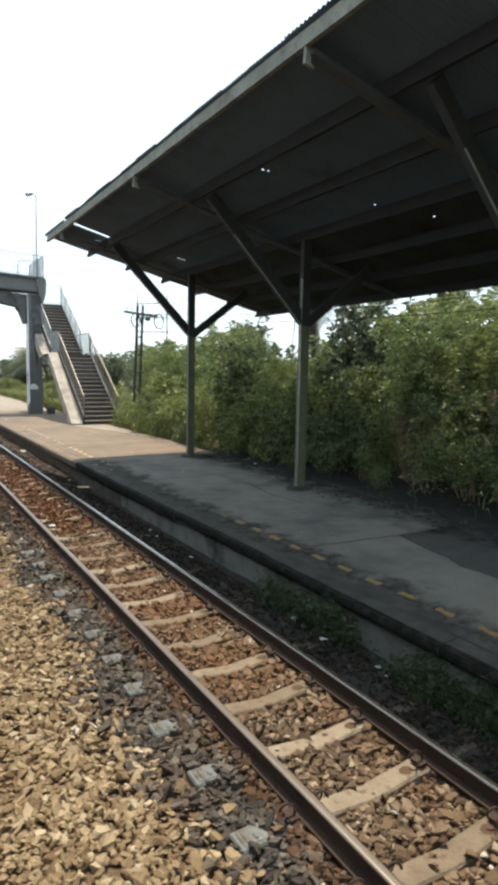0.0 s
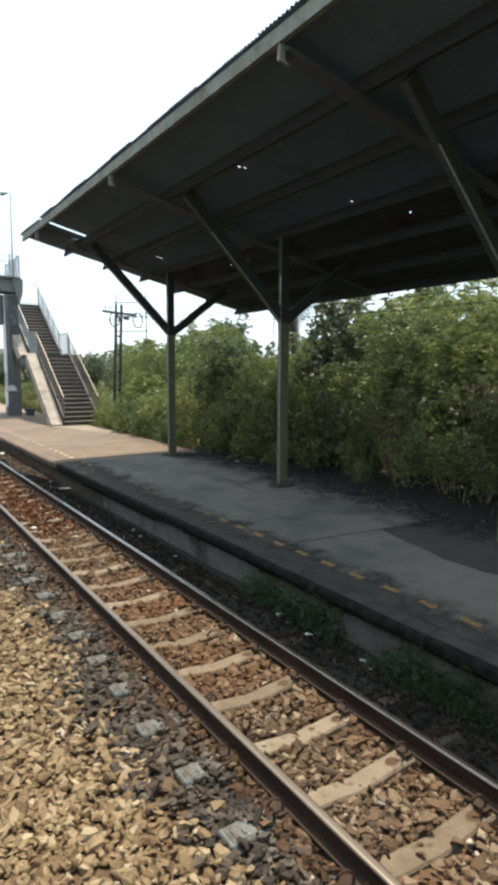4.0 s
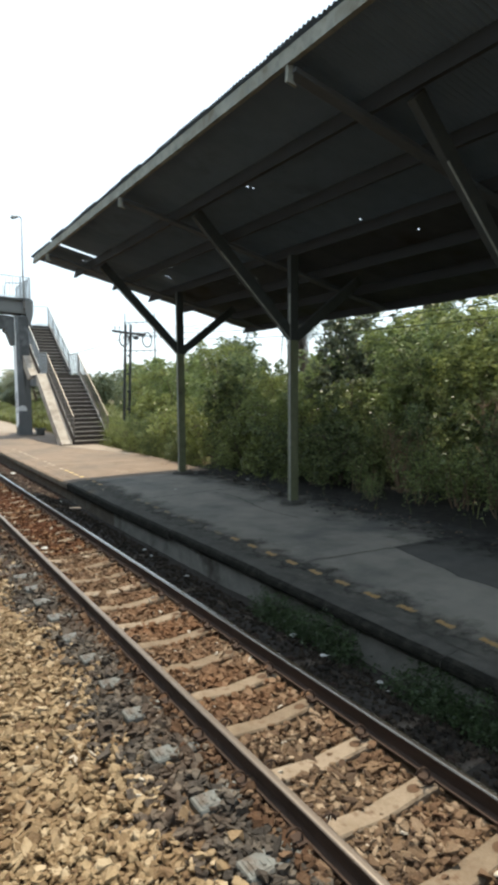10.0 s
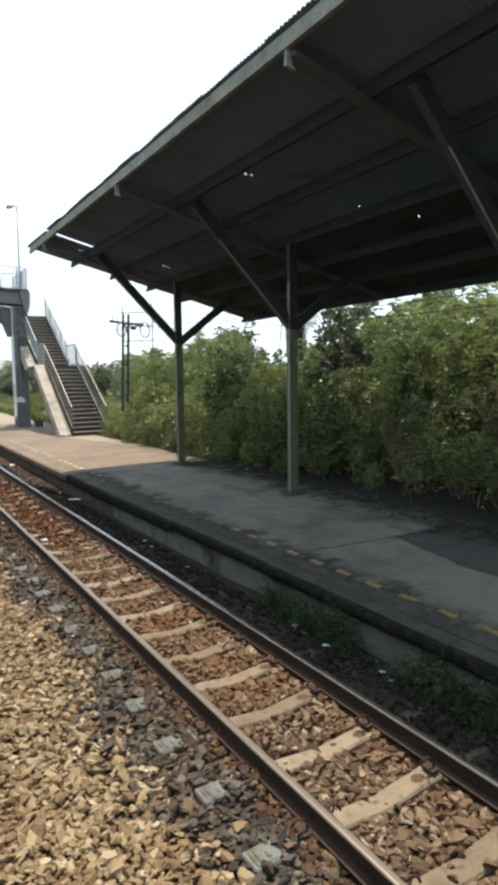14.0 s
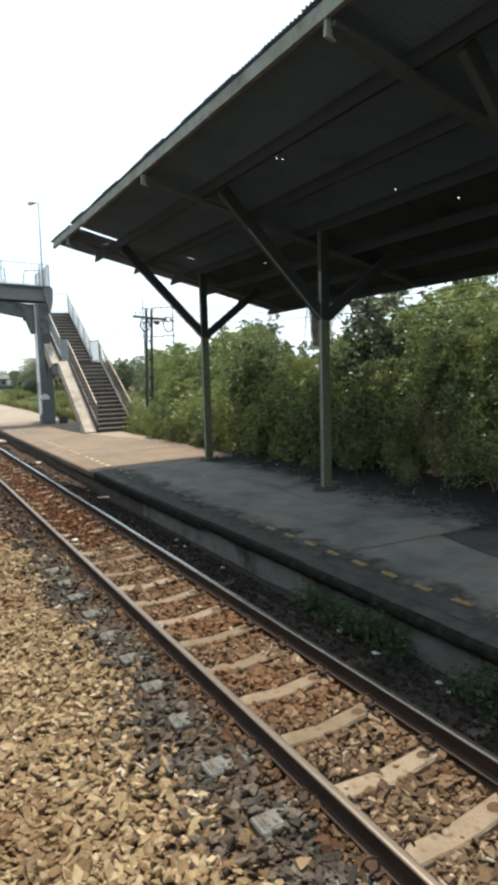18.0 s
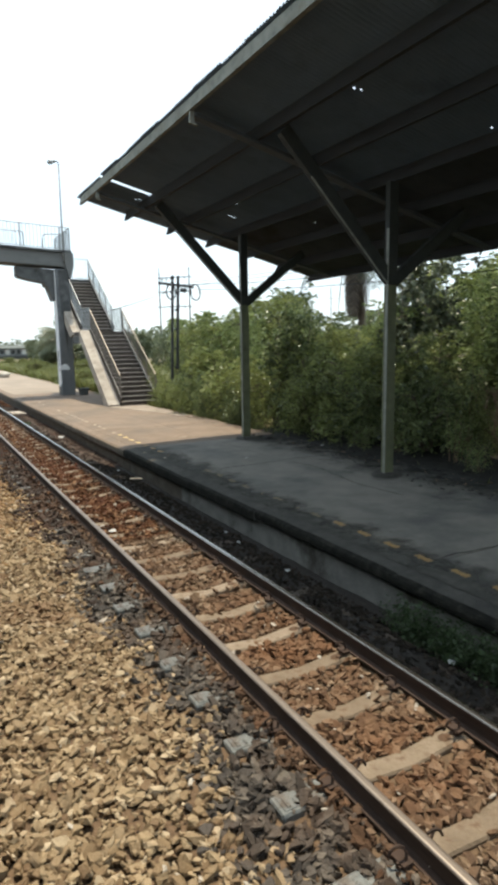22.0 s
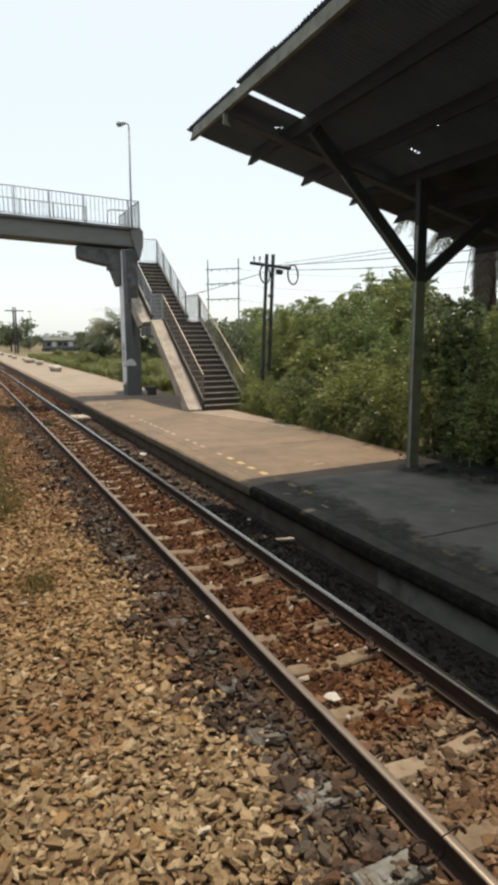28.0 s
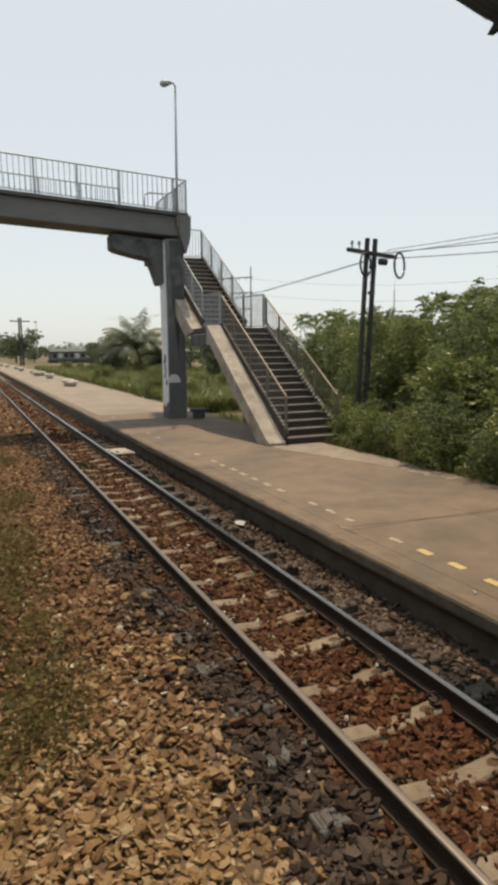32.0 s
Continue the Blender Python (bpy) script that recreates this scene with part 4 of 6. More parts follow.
canopy = thing("platform_canopy", "dark corrugated platform canopy on grey-green posts with braces", "canopy")
POSTS = (-5.6, -0.3, 5.02, 10.3, 15.66)
PX = 7.38
for yy in POSTS:
    part("post", Mesh().box(PX - 0.1, yy - 0.06, PZ - 0.01, PX + 0.1, yy + 0.06, 3.62, 0.01), "post", canopy, "grey-green painted steel post")
    # upper post coloured darker than the lower, as the roof shades it
    part("post_head", Mesh().box(PX - 0.098, yy - 0.058, 3.62, PX + 0.098, yy + 0.058, roof_z(PX) - 0.19, 0.01), "brace", canopy, "upper part of the post, roof shade in its colour")
    # flange coloured lighter than the post as an edge highlight
    part("flange", Mesh().box(PX - 0.116, yy - 0.064, PZ - 0.01, PX - 0.102, yy - 0.005, 4.55, 0.004), "post_edge", canopy, "pale flange, the light it catches in its colour")
    part("footing", Mesh().prism([(PX + 0.29 * math.cos(a) * (1.1 if i % 2 else 1), yy + 0.27 * math.sin(a), PZ - 0.01) for i, a in enumerate(2 * math.pi * j / 14 for j in range(14))], [(PX + 0.24 * math.cos(2 * math.pi * j / 14), yy + 0.22 * math.sin(2 * math.pi * j / 14), PZ + 0.06) for j in range(14)]), "coping_mossy", canopy, "rough concrete footing")
    part("rafter", Mesh().beam((4.06, yy + 0.7, roof_z(4.06) - 0.225), (10.6, yy + 0.7, roof_z(10.6) - 0.225), 0.17, 0.06, 0.006), "rafter", canopy, "grey rafter plank")
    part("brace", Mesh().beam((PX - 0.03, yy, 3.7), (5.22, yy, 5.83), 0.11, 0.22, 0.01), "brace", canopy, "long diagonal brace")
    # thin pale strip painting the lit edge of the brace
    part("brace_edge", Mesh().beam((7.25, yy - 0.06, 3.645), (5.69, yy - 0.06, 5.2), 0.012, 0.024), "post_edge", canopy, "pale strip for the light along the brace")
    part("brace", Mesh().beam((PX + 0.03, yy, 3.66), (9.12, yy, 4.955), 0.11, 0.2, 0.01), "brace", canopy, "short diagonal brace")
    hook = [(4.0, roof_z(4.0) - 0.15), (4.07, roof_z(4.07) - 0.15), (4.07, roof_z(4.07) - 0.32), (4.12, roof_z(4.07) - 0.37), (3.99, roof_z(4.0) - 0.36)]
    part("bracket", Mesh().prism([(u, yy + 0.68, v) for u, v in hook], [(u, yy + 0.72, v) for u, v in hook]), "fascia", canopy, "pale steel bracket under the edge beam")
for i in range(7):
    x = 4.02 + 1.125 * i
    z = roof_z(x) - 0.105
    # purlin end cut to a slant, so that its tip hangs at the gable
    m = Mesh()
    a, b = 0.04, 0.068 if i == 0 else 0.085
    ring = [(x - a, z - b - 0.01), (x + a, z - b), (x + a, z + b + 0.008), (x - a, z + b + 0.018)]
    m.prism([(u, -8.0, v) for u, v in ring], [(u, 17.86 if v < z else 17.64, v) for u, v in ring])
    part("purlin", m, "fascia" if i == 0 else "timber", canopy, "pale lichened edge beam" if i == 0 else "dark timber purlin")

HOLES = [(5.46, 8.92, 0.014), (5.55, 8.88, 0.024), (7.26, 8.19, 0.016), (8.1, 7.64, 0.012), (5.82, 15.2, 0.014), (6.55, 14.4, 0.024), (5.69, 15.66, 0.016), (6.63, 15.36, 0.014), (6.84, 15.31, 0.018), (6.9, 15.31, 0.018), (6.96, 15.31, 0.02), (8.17, 13.73, 0.016), (8.14, 12.87, 0.014), (4.96, 16.47, 0.01), (5.0, 16.44, 0.012), (5.05, 16.39, 0.012), (5.1, 16.35, 0.01)]
WAVE = 0.076


def sheet(x0, x1, y0, y1, lift=0.0, seed=0, mat="sheet"):
    """A corrugated sheet with its waves running down the slope, and rust holes left open."""
    ny = max(4, round((y1 - y0) / WAVE * 4))
    holes = [h for h in HOLES if x0 < h[0] < x1 and y0 < h[1] < y1]
    nx = max(4, round((x1 - x0) / (0.035 if holes else 0.4)))
    xs, ys = np.linspace(x0, x1, nx + 1), np.linspace(y0, y1, ny + 1)
    X, Y = np.meshgrid(xs, ys, indexing="ij")
    sag = 0.006 * np.sin(X * 2.3) + 0.004 * np.sin(Y * 3)
    Z = roof_z(X) + lift + 0.015 * np.sin(Y / WAVE * 2 * np.pi) + sag
    v = np.stack([X, Y, Z], 2).reshape(-1, 3)
    i, j = np.meshgrid(np.arange(nx), np.arange(ny), indexing="ij")
    q = (i * (ny + 1) + j).ravel()
    f = np.stack([q, q + ny + 1, q + ny + 2, q + 1], 1)
    if holes:
        c = v[f].mean(1)
        ok = np.ones(len(f), bool)
        for hx, hy, r in holes:
            gap = np.hypot((c[:, 0] - hx), (c[:, 1] - hy) * 1.2)
            ok &= gap > max(r, gap.min() + 0.001)
        f = f[ok]
    return fast_mesh("roof_sheet", v, f, [mat])


edges = list(np.arange(-8.0, 15.3, 0.78))[:30] + [15.72]
for n, (a, b) in enumerate(zip(edges, edges[1:])):
    part("roof_sheet", sheet(3.945 + 0.012 * math.sin(n * 2.1), 7.45, a - 0.11, b, 0.004 * (n % 2), n), (), canopy)
    # rear row in the darker tone, so the underside fades inwards
    part("roof_sheet", sheet(7.35, 10.93 + 0.03 * math.sin(n * 1.3), a - 0.11, b, 0.01 + 0.004 * (n % 2), n + 40, "sheet_shaded"), (), canopy)
for n, (a, b) in enumerate([(15.85, 16.85), (16.8, 17.92)]):
    part("roof_sheet", sheet(3.95, 5.16, a, b, -0.004 + 0.003 * n, 90 + n), (), canopy, "slipped end sheet")
    part("roof_sheet", sheet(5.12, 7.45, a - (0.17 if n == 0 else 0.0), b, 0.003 * n + 0.006, 80 + n), (), canopy)
    part("roof_sheet", sheet(7.35, 10.93, a - (0.17 if n == 0 else 0.0), b, 0.01 + 0.003 * n, 70 + n, "sheet_shaded"), (), canopy)

flap = [(5.13, 15.74, roof_z(5.13) - 0.01), (5.2, 15.9, roof_z(5.2) - 0.01), (5.22, 15.87, roof_z(5.2) - 0.2), (5.16, 15.76, roof_z(5.13) - 0.26)]
part("torn_flap", Mesh().prism(flap, [(u + 0.012, v - 0.006, w) for u, v, w in flap]), "sheet", canopy, "torn bent-down sheet corner")

# ---- footbridge ----
bridge = thing("footbridge", "grey concrete footbridge with railings over the track", "footbridge")
BY0, BY1 = 33.72, 36.0


def deck_z(x):
    return 7.4 - 0.036 * (x - 7.0)


part("girder", Mesh().beam((7.2, BY0 + 0.65, deck_z(7.2) - 0.45), (-14.0, BY0 + 0.65, deck_z(-14) - 0.45), 1.2, 0.68, 0.03), "bridge", bridge, "grey concrete box girder")
part("deck", Mesh().beam((7.4, (BY0 + BY1) / 2, deck_z(7.4) - 0.06), (-14.0, (BY0 + BY1) / 2, deck_z(-14) - 0.06), BY1 - BY0 + 0.16, 0.12, 0.01), "bridge_dark", bridge, "thin dark deck slab")
# crosshead under the girders
cross = [(4.8, 6.6), (4.8, 6.16), (4.92, 6.08), (5.5, 5.95), (6.1, 5.84), (6.1, 5.7), (6.22, 5.66), (6.45, 5.0), (7.1, 5.0), (7.1, 6.0), (7.42, 6.6), (7.46, 7.28), (7.0, 7.28), (6.9, 6.46)]
part("crosshead", Mesh().prism([(u, BY0 + 0.28, v) for u, v in cross], [(u, BY0 + 1.1, v) for u, v in cross]), "bridge_dark", bridge, "dark stained cantilever crosshead")
pier = part("pier", Mesh().box(6.56, BY0 - 0.02, PZ - 0.02, 7.22, BY0 + 0.75, 6.5, 0.03), "pier", bridge, "dark grey pier with paint patches")
part("paint_patch", Mesh().box(6.552, BY0 + 0.02, PZ + 0.3, 6.5595, BY0 + 0.73, 6.45), "whitewash", pier, "whitewashed side face")
scrawl = Mesh()
random.seed(41)
for cy, cz, ry, rz in ((0.36, 2.35, 0.1, 0.22), (0.3, 2.0, 0.08, 0.16), (0.42, 1.78, 0.09, 0.1), (0.24, 1.55, 0.1, 0.1), (0.5, 2.2, 0.03, 0.2)):
    ring = [(BY0 + cy + ry * random.uniform(0.6, 1.2) * math.cos(2 * math.pi * j / 11), cz + rz * random.uniform(0.6, 1.2) * math.sin(2 * math.pi * j / 11)) for j in range(11)]
    scrawl.prism([(6.545, u, v) for u, v in ring], [(6.5515, u, v) for u, v in ring])
part("graffiti", scrawl, "cable", pier, "black painted scrawl")
stain_ = [(BY0 + 0.02, PZ), (BY0 + 0.73, PZ), (BY0 + 0.73, PZ + 0.42), (BY0 + 0.55, PZ + 0.5), (BY0 + 0.4, PZ + 0.36), (BY0 + 0.2, PZ + 0.6), (BY0 + 0.02, PZ + 0.55)]
part("stain", Mesh().prism([(6.549, u, v) for u, v in stain_], [(6.5595, u, v) for u, v in stain_]), "bridge_dark", pier, "dark damp stain")
arch = [(6.62 + 0.24 * math.cos(a) + 0.13, 1.55 + 0.3 * math.sin(a)) for a in (math.pi * j / 10 for j in range(11))]
part("paint_patch", Mesh().prism([(u, BY0 - 0.0265, v) for u, v in arch], [(u, BY0 - 0.021, v) for u, v in arch]), "whitewash", pier, "round-topped pale paint patch")
part("end_block", Mesh().prism([(u, BY0 - 0.1, v) for u, v in ((7.05, 7.3), (7.05, 6.75), (7.25, 6.05), (7.3, 6.05), (7.46, 6.62), (7.48, 7.3))], [(u, BY0 + 0.6, v) for u, v in ((7.05, 7.3), (7.05, 6.75), (7.25, 6.05), (7.3, 6.05), (7.46, 6.62), (7.48, 7.3))]), "bridge", bridge)
drip = [(6.7, 6.45), (7.19, 6.45), (7.19, 3.6), (7.1, 3.3), (7.03, 3.9), (6.95, 2.5), (6.88, 3.1), (6.8, 4.3), (6.74, 4.0)]
part("stain", Mesh().prism([(u, BY0 - 0.027, v) for u, v in drip], [(u, BY0 - 0.0205, v) for u, v in drip]), "drip", pier, "dark run-off stain")


def railing(base, run, length, height, mats, pitch=0.17, posts=None, low=0.08, parent=None, tag="railing", square=0.02):
    """A railing from base along the vector run (not of unit length in the plane): rails, posts and balusters as parts."""
    holder = part(tag, Mesh().beam(base + Vector((0, 0, height)), base + run * length + Vector((0, 0, height)), 0.042, 0.04, 0.008), mats[0], parent or bridge, "handrail")
    part("bottom_rail", Mesh().beam(base + Vector((0, 0, low)), base + run * length + Vector((0, 0, low)), 0.03, 0.03), mats[1], holder)
    post_m = Mesh().box(-0.025, -0.025, 0, 0.025, 0.025, height - 0.02).data("railing_post", [mats[1]])
    bal_m = Mesh().box(-square / 2, -square / 2, low, square / 2, square / 2, height - 0.02).data("baluster", [mats[1]])
    for d in posts or []:
        part("railing_post", post_m, (), holder, at=Matrix.Translation(base + run * d))
    n = round(length / pitch)
    for i in range(1, n):
        d = length * i / n
        if min([abs(d - q) for q in posts or [99]]) > 0.05:
            part("baluster", bal_m, (), holder, at=Matrix.Translation(base + run * d))
    return holder


GREY = ("rail_grey", "rail_grey")
run = Vector((-1, 0, 0.036))
railing(Vector((7.36, BY0 + 0.04, deck_z(7.36))), run, 21.0, 1.1, GREY, 0.17, [0.0, 0.45, 2.31, 3.67, 5.0, 6.36, 7.72, 9.08, 10.44, 11.8, 13.2, 14.6, 16.0, 17.4, 18.8, 20.2])
railing(Vector((5.55, BY1 - 0.04, deck_z(5.55))), run, 19.1, 1.1, GREY, 0.17, [0.0, 1.4, 2.8, 4.2, 5.6, 7.0, 8.4, 9.8, 11.2, 12.6, 14.0, 15.4, 16.8])
railing(Vector((7.36, BY0 + 0.04, deck_z(7.36))), Vector((0, 1, 0)), 3.6, 1.1, GREY, 0.17, [0.0, 1.2, 2.4, 3.55])

part("end_rail", Mesh().tube([(6.48, BY1 - 0.04, deck_z(6.5)), (6.5, BY1 - 0.04, deck_z(6.5) + 0.85), (6.54, BY1 - 0.04, deck_z(6.5) + 1.02), (6.68, BY1 - 0.04, deck_z(6.7) + 1.1), (7.36, BY1 - 0.04, deck_z(7.36) + 1.14)], 0.03, 8), "rail_grey", bridge, "bent pipe end rail", True)
# stairs
SX0, SX1, S0 = 7.35, 8.92, 26.3
RISE, GO, N1 = 0.1835, 0.272, 17
stair = thing("staircase", "two-flight concrete footbridge stair with pale sunlit-coloured nosings", "staircase")
part("stringer", Mesh().beam((SX0 - 0.02, S0 + 0.1, PZ + 0.02), (SX0 - 0.02, S0 + 16 * GO, PZ + 16 * RISE - 0.02), 0.1, 0.3, 0.01), "tread", stair)
part("stringer", Mesh().beam((SX1 + 0.02, S0 + 0.1, PZ + 0.02), (SX1 + 0.02, S0 + 16 * GO, PZ + 16 * RISE - 0.02), 0.1, 0.3, 0.01), "tread", stair)
step = Mesh().box(SX0, 0, -0.05, SX1, GO + 0.04, 0, 0.006).box(SX0, 0.02, -RISE - 0.0, SX1, 0.05, -0.05)
step_mesh = step.data("tread", ["tread"])
# strip that paints the sun on the step edge
nose_mesh = Mesh().box(SX0 + 0.01, -0.006, -0.03, SX1 - 0.01, 0.026, 0.004, 0.004).data("nosing", ["nosing"])
L1Y, L1Z = S0 + (N1 - 1) * GO, PZ + N1 * RISE
L2Y = L1Y + 1.65
N2 = 16
TOPY, TOPZ = L2Y + (N2 - 1) * GO, L1Z + N2 * RISE
for i in range(N1 - 1):
    t_ = part("tread", step_mesh, (), stair, at=pose(0, S0 + i * GO, PZ + (i + 1) * RISE))
    part("nosing", nose_mesh, (), t_, "step edge, sunlight in its pale colour")
for i in range(N2 - 1):
    t_ = part("tread", step_mesh, (), stair, at=pose(0, L2Y + i * GO, L1Z + (i + 1) * RISE))
    part("nosing", nose_mesh, (), t_, "step edge, sunlight in its pale colour")
part("landing", Mesh().box(SX0 - 0.42, L1Y, L1Z - 0.18, SX1 + 0.06, L2Y + 0.05, L1Z, 0.01), "tread", stair, "half-way landing")
part("landing", Mesh().box(7.2, TOPY, TOPZ - 0.2, SX1 + 0.06, TOPY + 1.5, TOPZ, 0.01), "bridge_dark", stair, "top landing")
part("slab", Mesh().beam((SX0 + 0.72, S0 + 0.3, PZ - 0.06), (SX0 + 0.72, L1Y, L1Z - 0.4), 1.36, 0.1), "bridge_dark", stair, "underside slab")
part("slab", Mesh().beam((SX0 + 0.72, L2Y - 0.1, L1Z - 0.12), (SX0 + 0.72, TOPY, TOPZ - 0.3), 1.36, 0.12), "bridge_dark", stair, "underside slab")
for x in (SX0 + 0.0, SX1 + 0.02):
    for ya, za, yb, zb in ((S0 + 0.05, PZ + RISE, L1Y + 0.05, L1Z + 0.02), (L2Y, L1Z + RISE * 0.9, TOPY + 0.1, TOPZ)):
        part("curb", Mesh().beam((x, ya, za), (x, yb, zb), 0.07, 0.3, 0.01), "tread", stair, "low concrete curb carrying the railing")
# smooth concrete ramp strip beside the steps
RX0, RX1 = 6.8, 7.27
for (ya, za), (yb, zb), w in (((S0 + 0.02, PZ + 0.05), (L1Y - 0.15, L1Z - 0.05), 0.0), ((L2Y - 0.2, L1Z - 0.02), (TOPY + 0.2, TOPZ - 0.05), 0.06)):
    ring = lambda x: [(x, ya - 0.06, za - 0.1 if w else PZ - 0.02), (x, ya - 0.06, za + 0.02), (x, ya + 0.1, za + 0.1), (x, yb, zb + 0.1), (x, yb + 0.05, zb + 0.06), (x, yb + 0.05, zb - 0.5), (x, yb - 0.2, zb - 0.48), (x, ya + 0.62, PZ - 0.02 if not w else za - 0.2)]
    part("ramp", Mesh().prism(ring(RX0 + w), ring(RX1)), "ramp", stair, "smooth pale concrete ramp strip")
part("bracket", Mesh().box(RX0 + 0.05, L1Y + 0.1, L1Z - 0.55, RX1 + 0.2, L2Y - 0.1, L1Z - 0.2, 0.024), "bridge_dark", stair)
# stair railings
BR = ("rail_bronze", "rail_dark")
g = RISE / GO
for x in (SX0 + 0.03, SX1 - 0.02):
    hi = 0.88
    railing(Vector((x, S0 + 0.12, PZ + RISE + 0.16)), Vector((0, 1, g)), L1Y - S0 - 0.1, hi, BR, 0.125, [0.0, 1.1, 2.2, 3.3, L1Y - S0 - 0.12], 0.06, stair, "stair_railing", 0.016)
    railing(Vector((x, L1Y + 0.14, L1Z)), Vector((0, 1, 0.024)), 1.62, 1.06, GREY, 0.125, [0.02, 1.6], 0.06, stair, "stair_railing", 0.016)
    railing(Vector((x, L2Y + 0.06, L1Z + RISE * 0.9 + 0.16)), Vector((0, 1, g)), TOPY - L2Y - 0.05, hi + 0.08, GREY, 0.125, [0.0, 1.0, 2.0, 3.0, TOPY - L2Y - 0.08], 0.06, stair, "stair_railing", 0.016)
    foot = Mesh().box(x - 0.045, 0, 0, x + 0.035, 0.06, 0.07, 0.008).data("baluster_foot", ["foot_white"])
    for y_, z_, ln, n in ((S0 + 0.1, PZ + RISE * 1.05 + 0.155, L1Y - S0 - 0.1, 34), (L2Y + 0.05, L1Z + RISE * 1.05 + 0.14, TOPY - L2Y, 30)):
        for i in range(n):
            d = ln * i / (n - 1)
            part("baluster_foot", foot, (), stair, at=pose(0, y_ + d, z_ + d * g))
railing(Vector((SX1 - 0.02, TOPY + 0.05, TOPZ)), Vector((-1, 0, 0)), 1.35, 1.08, GREY, 0.125, [0.0, 1.3], 0.06, stair, "stair_railing", 0.016)

# bridge lamp
lamp = thing("street_lamp", "tall thin grey lamp post with drooping head on the footbridge", "street lamp", (7.02, BY0 - 0.03, 6.9))
part("pole", Mesh().tube([(0, 0, 0), (0, 0, 2.0), (0.03, 0, 4.45)], [0.05, 0.045, 0.035], 8), "steel", lamp, smooth=True)
part("arm", Mesh().tube([(0.03, 0, 4.43), (0.02, 0, 4.56), (-0.05, 0, 4.63), (-0.16, 0, 4.62)], 0.03, 8), "steel", lamp, smooth=True)
part("lamp_head", Mesh().tube([(-0.1, 0, 4.62), (-0.2, 0, 4.61), (-0.34, 0, 4.57), (-0.44, 0, 4.54), (-0.5, 0, 4.52)], [0.045, 0.075, 0.11, 0.1, 0.03], 10), "rail_grey", lamp, "oval grey lamp head", True)

block = thing("concrete_block", "dark low concrete block seat beside the pier", "block", (7.55, 33.4, PZ))
part("top", Mesh().box(-0.28, -0.18, 0.24, 0.28, 0.18, 0.36, 0.024), "bridge_dark", block)
part("base", Mesh().box(-0.2, -0.14, 0, 0.2, 0.14, 0.24, 0.024), "bridge_dark", block)

# ---- pole line ----
pole = thing("utility_pole", "twin dark concrete utility pole with crossarm and cable coils", "utility pole", (9.93, 26.6, 0.01))
for x in (-0.12, 0.13):
    part("pole_leg", Mesh().beam((x - 0.12, 0.08, 0), (x + 0.06, -0.04, 5.55), 0.09, 0.12, 0.012), "pole_dark", pole)
for z in (0.9, 1.7, 2.5, 3.3, 4.1, 4.8):
    part("rung", Mesh().box(-0.13 + 0.033 * z, 0.0 - 0.02 * z, z, 0.05 + 0.033 * z, 0.08 - 0.02 * z, z + 0.09), "pole_dark", pole)
part("crossarm", Mesh().beam((-0.72, -0.1, 5.22), (0.85, -0.1, 5.1), 0.09, 0.1, 0.01), "pole_dark", pole)
for x in (-0.58, -0.36):
    part("insulator", Mesh().tube([(x, -0.1, 5.26), (x, -0.1, 5.34), (x, -0.1, 5.38), (x, -0.1, 5.45)], [0.02, 0.02, 0.05, 0.03], 8), "steel", pole, "small pale insulator")
part("cable_joint", Mesh().tube([(0.24, -0.15, 4.96), (0.27, -0.15, 4.96), (0.47, -0.15, 4.95), (0.5, -0.15, 4.95)], [0.04, 0.09, 0.09, 0.04], 10), "cable", pole)
for cx, cz, r in ((0.9, 4.88, 0.33), (-0.2, 4.86, 0.3)):
    part("cable_coil", Mesh().tube([(cx + 0.88 * r * math.cos(a), -0.18 + 0.47 * r * math.cos(a), cz + r * math.sin(a)) for a in (2 * math.pi * i / 24 for i in range(25))], 0.03, 6, ends=False), "cable", pole, "hanging ring of black cable")


def wire(name, a, b, sag, r=0.008, label="sagging black overhead cable"):
    a, b = Vector(a), Vector(b)
    pts = [a.lerp(b, i / 20) - Vector((0, 0, sag * 4 * (i / 20) * (1 - i / 20))) for i in range(21)]
    return tagged(part(name, Mesh().tube(pts, r, 5), "cable"), label, "cable", group="overhead cables")


for dx, dz, low in ((0.3, 5.05, 1.08), (0.45, 5.22, 0.95)):
    wire("overhead_cable", (9.9 + dx, 26.6, dz), (9.9 + dx, -13.0, dz), low, 0.01)
for dz, dx in ((5.3, 0.7), (5.1, 0.1)):
    wire("overhead_cable", (9.85 + dx, 26.6, dz), (13.4 + dx, -8.0, dz - 0.15), 0.3)
    if dx > 0.0:
        wire("overhead_cable", (9.85 + dx, 26.6, dz - 0.1), (13.5 + dx * 0.6, 78.0, dz + 1.0), 0.6, 0.009)

hframe = thing("power_pylon", "pair of tall thin poles with three crossarms", "pylon", (58.0, 146.0, 0))
for x, y in ((-2.8, 2.5), (2.8, -3.0)):
    part("pole_leg", Mesh().tube([(x, y, 0), (x, y, 21.6)], [0.22, 0.13], 8), "pylon_grey", hframe)
for z in (19.3, 15.9, 12.3):
    part("crossarm", Mesh().beam((-3.2, 2.9, z), (3.2, -3.4, z), 0.2, 0.22), "pylon_grey", hframe)
    for d in (-2.0, -0.6, 0.8, 2.0):
        part("insulator", Mesh().tube([(d, -d * 0.98, z - 0.1), (d, -d * 0.98, z - 0.55)], 0.09, 6), "pylon_grey", hframe)
for k, z in enumerate((19.0, 15.6, 12.0)):
    wire("overhead_cable", (61.0, 143.0, z), (120.0, 95.0, z + 1), 3.0, 0.022, "distant thin power line")

